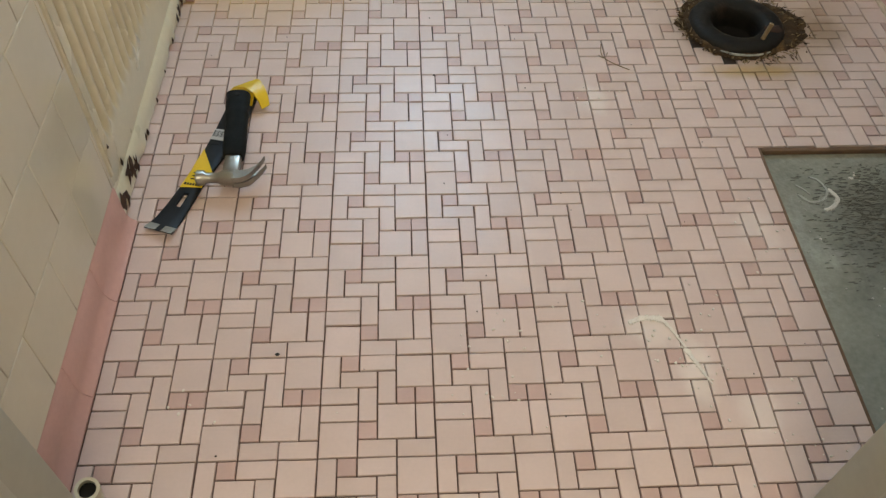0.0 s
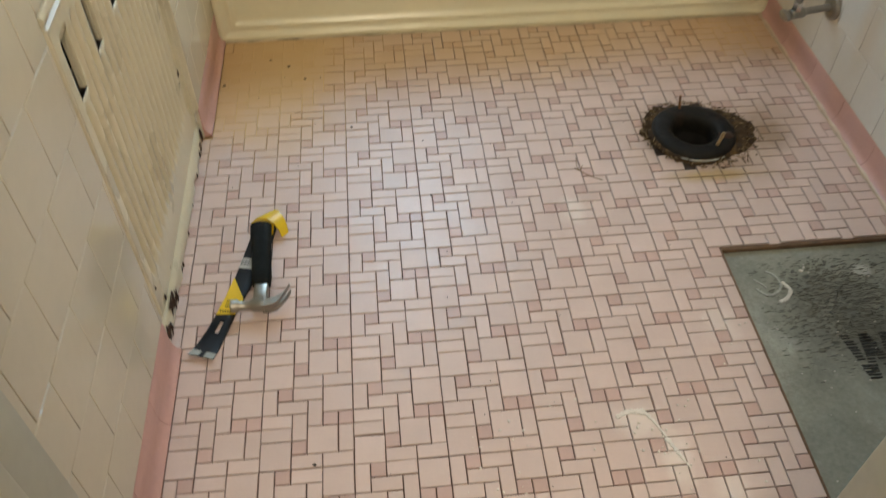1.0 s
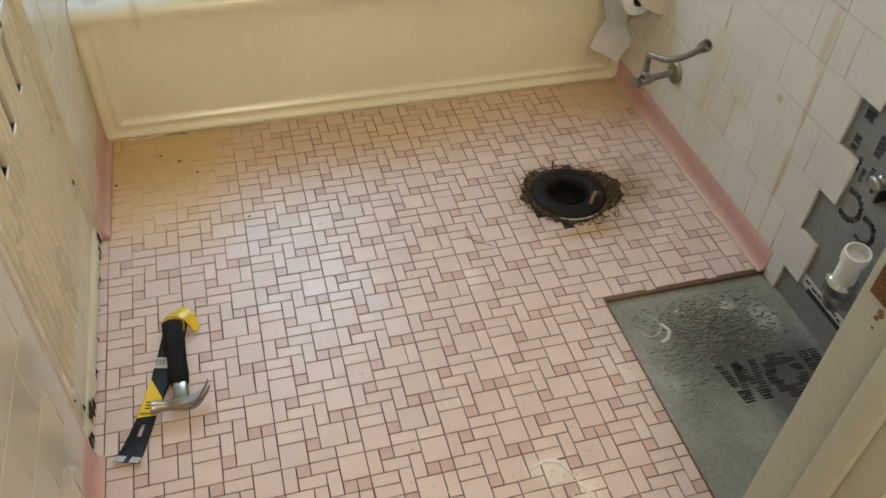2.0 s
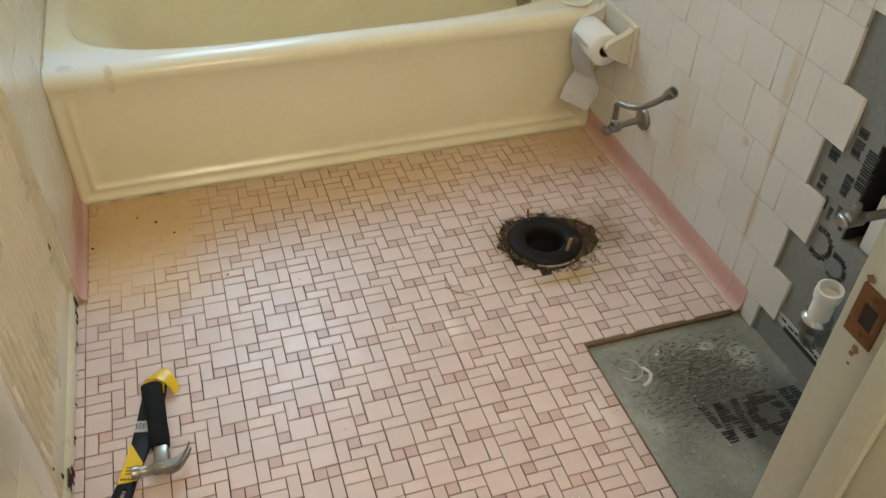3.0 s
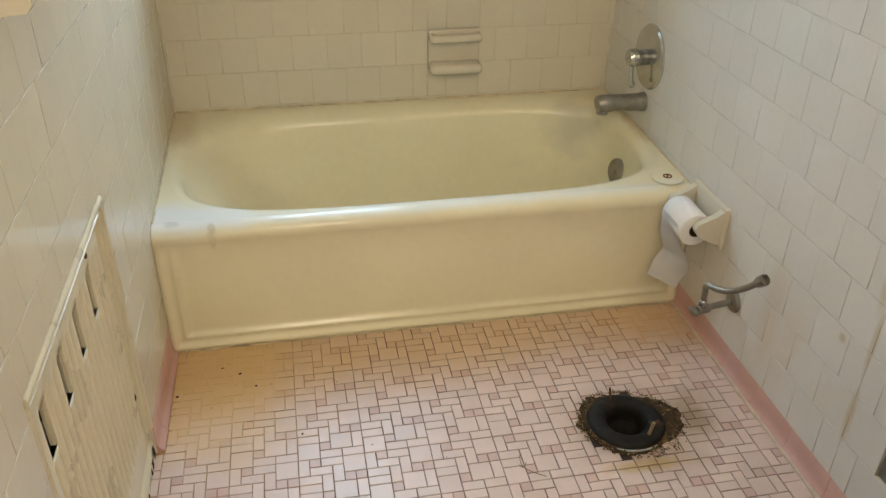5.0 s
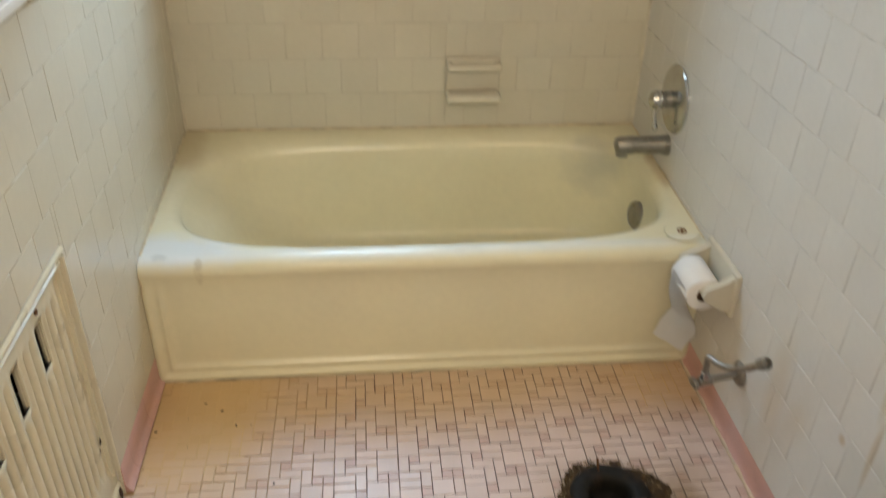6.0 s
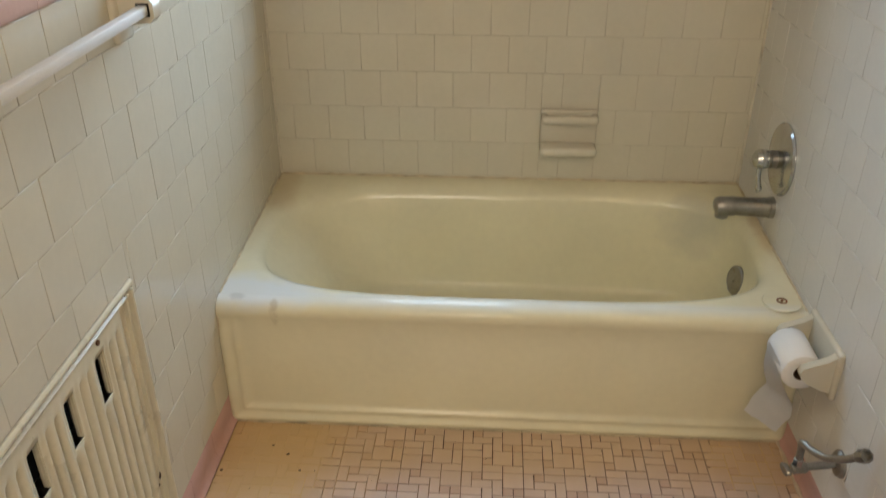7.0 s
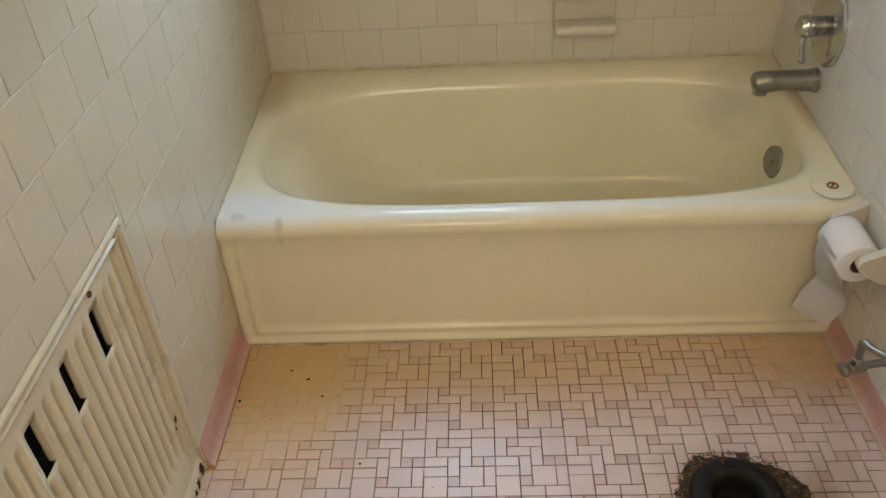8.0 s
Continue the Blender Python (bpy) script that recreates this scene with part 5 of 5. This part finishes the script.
def tiled(parent, frame_m, u0, u1, rows, phases, pitch, holes, mat):
    """rows: heights of the joints; phases: a joint position for odd and even rows."""
    for r, (v0, v1) in enumerate(zip(rows, rows[1:])):
        ph = phases[r % 2]
        k0 = math.floor((u0 - ph) / pitch)
        u = ph + k0 * pitch
        while u < u1 - 1e-4:
            rects = [(max(u, u0), min(u + pitch, u1), v0, v1)]
            for h in holes:
                rects = [q for rc in rects for q in cut(rc, h)]
            for a0, a1, b0, b1 in rects:
                if a1 - a0 > 0.006 and b1 - b0 > 0.006:
                    tilt = pose(0, 0, 0, random.gauss(0, 0.12), random.gauss(0, 0.12), 0)
                    place_tile(parent, frame_m @ Matrix.Translation((a0 + GAP_UPRIGHT / 2, b0 + GAP / 2, random.uniform(-0.0003, 0.0003))) @ tilt, a1 - a0 - GAP_UPRIGHT, b1 - b0 - GAP, mat)
            u += pitch


def axes(o, x, y, z):
    return Matrix(((x[0], y[0], z[0], o[0]), (x[1], y[1], z[1], o[1]), (x[2], y[2], z[2], o[2]), (0, 0, 0, 1)))


WEST = axes((0, 0, 0), (0, 1, 0), (0, 0, 1), (1, 0, 0))
NORTH = axes((0, D, 0), (1, 0, 0), (0, 0, 1), (0, -1, 0))
EAST = axes((W, 0, 0), (0, 1, 0), (0, 0, 1), (-1, 0, 0))
P = 0.1108
west_rows = [0.082 + P * i for i in range(11)]
TOP = 1.19
niche = (GY0, GY1, -0.1, GZ1)
tubhole = (0.0, D + 0.01, -0.1, 0.372)
VT = -0.030          # where the vertical cap stands on the west wall
tiled(wall_west, WEST, YD, D, west_rows, (-0.60 + P / 2, -0.60), 0.1105, [niche, tubhole], wall_tile_mat)
tiled(wall_west, WEST, VT, D, [TOP + P * i for i in range(7)], (-0.60 + P / 2, -0.60), 0.1105, [], wall_tile_mat)
nr = [0.408 + P * i for i in range(14)]
tiled(wall_north, NORTH, XW, W, [0.390] + nr, (0.601, 0.547), 0.1098, [(0.036, 0.961, 1.0, 2.06), (0.815, 0.986, 0.500, 0.632)], wall_tile_mat)

PE = 0.1098
er = [0.063 + PE * i for i in range(7)]           # east courses beside the break
YS = -0.775                                       # old seam
for r, (v0, v1) in enumerate(zip(er, er[1:])):
    half = r % 2 == 0
    edge = -0.940 if half else -0.885
    tiled(wall_east, EAST, edge, YS, [v0, v1], (edge, edge), PE - 0.0004, [], white_tile_mat)
    ph = -0.711 if half else YS
    tiled(wall_east, EAST, YS, D, [v0, v1], (ph, ph), PE, [(0.0, D + 0.01, -0.1, 0.372)], white_tile_mat)
tiled(wall_east, EAST, -0.840, YS, [0.722, 0.756], (YS, YS), PE * 3, [], white_tile_mat)
tiled(wall_east, EAST, -0.885, -0.840, [0.722, 0.756], (-0.885, -0.885), PE * 3, [], white_tile_mat)
up = [er[-1] + PE * i for i in range(5)]
for r, (v0, v1) in enumerate(zip(up, up[1:])):
    ph = -0.711 if r % 2 == 0 else YS
    tiled(wall_east, EAST, YS, D, [v0, v1], (ph, ph), PE, [], white_tile_mat)
up2 = [0.756 + (up[-1] - 0.756) / 4 * i for i in range(5)]
for r, (v0, v1) in enumerate(zip(up2, up2[1:])):
    ph = YS if r % 2 == 0 else YS - 0.055
    tiled(wall_east, EAST, YD, YS, [v0, v1], (ph, ph), PE, [], white_tile_mat)
ETOP = up[-1]
tiled(wall_east, EAST, -0.02, D, [ETOP + PE * i for i in range(7)], (-0.711, YS), PE, [], white_tile_mat)

# grout beds behind the tiles
G = 0.0018


def bed(parent, boxes):
    bm = bmesh.new()
    for lo, hi in boxes:
        add_box(bm, lo, hi)
    part("grout", bm, wall_grout_mat, parent, smooth=None)


bed(wall_west, [((-T - 0.001, YD, 0.0), (-G, GY0 - 0.001, TOP)), ((-T - 0.001, GY1 + 0.001, 0.0), (-G, VT, TOP)), ((-T - 0.001, GY0 - 0.001, GZ1 + 0.001), (-G, GY1 + 0.001, TOP)),
                ((-T - 0.001, VT, 0.0), (-G, D, TOP + 6 * P))])
bed(wall_north, [((0, D + G, 0.3), (0.036, D + T + 0.001, nr[-1])), ((0.961, D + G, 0.3), (W, D + T + 0.001, nr[-1])), ((0.036, D + G, 0.3), (0.961, D + T + 0.001, 1.0))])
bx = [((W + G, YS, 0.0), (W + T + 0.001, D, ETOP)), ((W + G, -0.02, ETOP), (W + T + 0.001, D, ETOP + 6 * PE)), ((W + G, YD, 0.758), (W + T + 0.001, YS, ETOP)), ((W + G, -0.883, 0.722), (W + T + 0.001, YS, 0.758))]
for r, (v0, v1) in enumerate(zip(er, er[1:])):
    bx.append(((W + G, (-0.940 if r % 2 == 0 else -0.885) + 0.002, v0), (W + T + 0.001, YS, v1)))
bed(wall_east, bx)


def cove_mesh(length, h):
    """Cove base piece along local x, wall behind at y = 0, foot turning out."""
    prof = [(0.0, h), (0.006, h), (0.0085, h - 0.003), (0.0088, 0.034), (0.010, 0.022), (0.014, 0.012), (0.020, 0.006), (0.023, 0.0045), (0.023, 0.0), (0.0, 0.0)]
    n = len(prof)
    vs = [(x, y, z) for x in (0.0, length) for y, z in prof]
    fs = [(k, (k + 1) % n, n + (k + 1) % n, n + k) for k in range(n)] + [tuple(range(n))[::-1], tuple(range(n, 2 * n))]
    me = bpy.data.meshes.new("cove")
    me.from_pydata(vs, [], fs)
    me.materials.append(pink_base_mat)
    me.polygons.foreach_set("use_smooth", [True] * len(fs))
    me.set_sharp_from_angle(angle=radians(45))
    return me


def cove_run(parent, y0, y1, west, h, pitch=0.1555):
    y = y1
    while y > y0 + 0.005:
        ln = min(pitch, y - y0)
        me = cove_mesh(ln - 0.001, h)
        ob = new("cove_tile", me)
        ob.parent = parent
        if west:
            ob.matrix_basis = axes((-T + 0.0, y, 0), (0, -1, 0), (1, 0, 0), (0, 0, 1))
        else:
            ob.matrix_basis = axes((W + T - 0.0, y - ln, 0), (0, 1, 0), (-1, 0, 0), (0, 0, 1))
        y -= pitch


cove_run(wall_west, YD, GY0 - 0.004, True, 0.081)
cove_run(wall_west, GY1 + 0.004, -0.006, True, 0.081)
cove_run(wall_east, -0.840, -0.006, False, 0.062)
bm = bmesh.new()
pts = [(W - 0.0145, -0.838 + 0.02 * i, 0.0016 + random.uniform(-0.0006, 0.0008)) for i in range(42)]
tube(pts, [random.uniform(0.0035, 0.0062) for _ in pts], 7, bm)
part("foot_grout", bm, caulk_foot_mat, wall_east, "dirty cream grout along the cove foot", smooth=60)
# white end piece beside the patch
place_tile(wall_east, EAST @ Matrix.Translation((-0.884, -0.010, 0)), 0.043, 0.072, white_tile_mat)


def cap_mesh(length, h=0.052):
    prof = [(0.0, 0.0), (0.010, 0.0), (0.014, 0.004), (0.016, 0.014), (0.016, 0.030), (0.013, 0.040), (0.007, 0.047), (0.0, 0.050)]
    n = len(prof)
    vs = [(x, z, y) for x in (0.0, length) for y, z in prof]
    fs = [(k, (k + 1) % n, n + (k + 1) % n, n + k) for k in range(n)] + [tuple(range(n))[::-1], tuple(range(n, 2 * n))]
    me = bpy.data.meshes.new("cap")
    me.from_pydata(vs, [], fs)
    me.materials.append(pink_cap_mat)
    me.polygons.foreach_set("use_smooth", [True] * len(fs))
    me.set_sharp_from_angle(angle=radians(45))
    return me


capm = cap_mesh(0.1545)
for k in range(10):          # west, level: joints at -0.41 and on
    y = -0.10 + 0.065 - 0.156 * k
    if y < YD + 0.1:
        break
    ob = new("cap_tile", capm)
    ob.parent = wall_west
    ob.matrix_basis = axes((-T, y - 0.1545, TOP + 0.001), (0, 1, 0), (0, 0, 1), (1, 0, 0))
for k in range(5):           # west, upright
    ob = new("cap_tile", capm)
    ob.parent = wall_west
    ob.matrix_basis = axes((-T, VT - 0.012, TOP + 0.052 + 0.156 * k), (0, 0, 1), (0, -1, 0), (1, 0, 0))
for k in range(10):
    y = -0.022 - 0.156 * k
    if y < YD + 0.1:
        break
    ob = new("cap_tile", capm)
    ob.parent = wall_east
    ob.matrix_basis = axes((W + T, y - 0.1545, ETOP + 0.001), (0, 1, 0), (0, 0, 1), (-1, 0, 0))
for k in range(5):
    ob = new("cap_tile", capm)
    ob.parent = wall_east
    ob.matrix_basis = axes((W + T, -0.022, ETOP + 0.052 + 0.156 * k), (0, 0, 1), (0, -1, 0), (-1, 0, 0))

# caulk run down the inside corners over the bathtub
for xc, zt in ((XW + 0.001, 1.16), (W - 0.001, 1.9)):
    part("caulk", rod((xc, D - 0.001, 0.375), (xc, D - 0.001, zt), 0.005, 10), wall_grout_mat, wall_north, "yellowed corner caulk")

# nail hole with a rust run beside the strip of cut tile
nh = part("old_anchor", lathe([(0.0042, 0.0), (0.0042, 0.0015), (0.003, 0.002), (0.002, 0.0005)], along((W, -0.812, 0.772), (W - 1, -0.812, 0.772)), 12), rust_mat, wall_east, "rusty old anchor hole")

# ---------------------------------------------------------------- pieces: floor mosaic
U = 0.0254
X0, Y0 = 0.463 - 6 * U, -0.676
CELL = [(0, 0, 2, 1, 0), (2, 0, 1, 2, 0), (4, 0, 1, 1, 1), (5, 0, 1, 1, 1), (0, 1, 2, 1, 0), (3, 1, 2, 2, 0), (5, 1, 1, 2, 0), (0, 2, 2, 2, 0), (2, 2, 1, 1, 1),
        (2, 3, 2, 1, 0), (4, 3, 2, 1, 0), (0, 4, 1, 2, 0), (1, 4, 1, 1, 1), (2, 4, 2, 1, 0), (4, 4, 2, 2, 0), (1, 5, 2, 1, 0), (3, 5, 1, 2, 0)]
JOINT = 0.0022
rest = {0: ([], []), 1: ([], [])}
count = 0
fx0, fx1, fy0, fy1 = 0.009, W - 0.014, YD - 0.1, -0.006


def mosaic_geometry(w, h):
    c = 0.0007
    vs = []
    for i, z in ((0, -0.005), (0, -0.0007), (c, 0.0)):
        vs += [(i, i, z), (w - i, i, z), (w - i, h - i, z), (i, h - i, z)]
    fs = [(8, 9, 10, 11)]
    for a in (0, 4):
        for k in range(4):
            fs.append((a + k, a + (k + 1) % 4, a + 4 + (k + 1) % 4, a + 4 + k))
    return vs, fs


for ci in range(-4, 9):
    for cj in range(-6, 6):
        for c, r, w, h, dark in CELL:
            xa = X0 + (ci * 6 + c) * U
            yb = Y0 + cj * 6 * U - r * U
            xb, ya = xa + w * U, yb - h * U
            lowx = fx0 - (0.030 if GY0 < (ya + yb) / 2 < GY1 else 0.0)
            rects = [(max(xa, lowx), min(xb, fx1), max(ya, fy0), min(yb, fy1))]
            if rects[0][1] - rects[0][0] < 0.004 or rects[0][3] - rects[0][2] < 0.004:
                continue
            rects = [q for rc in rects for q in cut(rc, (CX, 2.0, -3.0, CY))]
            for a0, a1, b0, b1 in rects:
                if a1 - a0 < 0.005 or b1 - b0 < 0.005:
                    continue
                mx, my = (a0 + a1) / 2, (b0 + b1) / 2
                if math.hypot(mx - FX, my - FY) < 0.099:
                    continue
                ww, hh = round(a1 - a0 - JOINT, 4), round(b1 - b0 - JOINT, 4)
                m = Matrix.Translation((a0 + JOINT / 2 + random.uniform(-0.0003, 0.0003), b0 + JOINT / 2 + random.uniform(-0.0003, 0.0003), random.uniform(-0.0005, 0.0002))) \
                    @ pose(0, 0, 0, random.gauss(0, 0.25), random.gauss(0, 0.25), random.gauss(0, 0.35))
                if 0.16 < mx < 0.90 and -1.33 < my < -1.00 and count < 300:
                    key = ("m", ww, hh, dark)
                    if key not in MESHES:
                        me = bpy.data.meshes.new("mosaic_tile")
                        me.from_pydata(*[list(q) if i == 0 else q for i, q in enumerate((mosaic_geometry(ww, hh)[0], [], mosaic_geometry(ww, hh)[1]))])
                        me.materials.append(mosaic_dark_mat if dark else mosaic_mat)
                        MESHES[key] = me
                    ob = new("mosaic_tile", MESHES[key])
                    ob.parent = floor
                    ob.matrix_basis = m
                    count += 1
                else:
                    vs, fs = mosaic_geometry(ww, hh)
                    V_, F_ = rest[dark]
                    o = len(V_)
                    V_ += [tuple(m @ Vector(v)) for v in vs]
                    F_ += [tuple(i + o for i in f) for f in fs]
for dark, (V_, F_) in rest.items():
    me = bpy.data.meshes.new("mosaic_field")
    me.from_pydata(V_, [], F_)
    me.materials.append(mosaic_dark_rest_mat if dark else mosaic_rest_mat)
    ob = new("mosaic_field", me)
    ob.parent = floor
    tagged(ob, label="dark pink mosaic squares" if dark else "pale pink mosaic pieces", kind="stuff")

wall_west.location.x = XW      # the wall carries its tiles, cove and cap
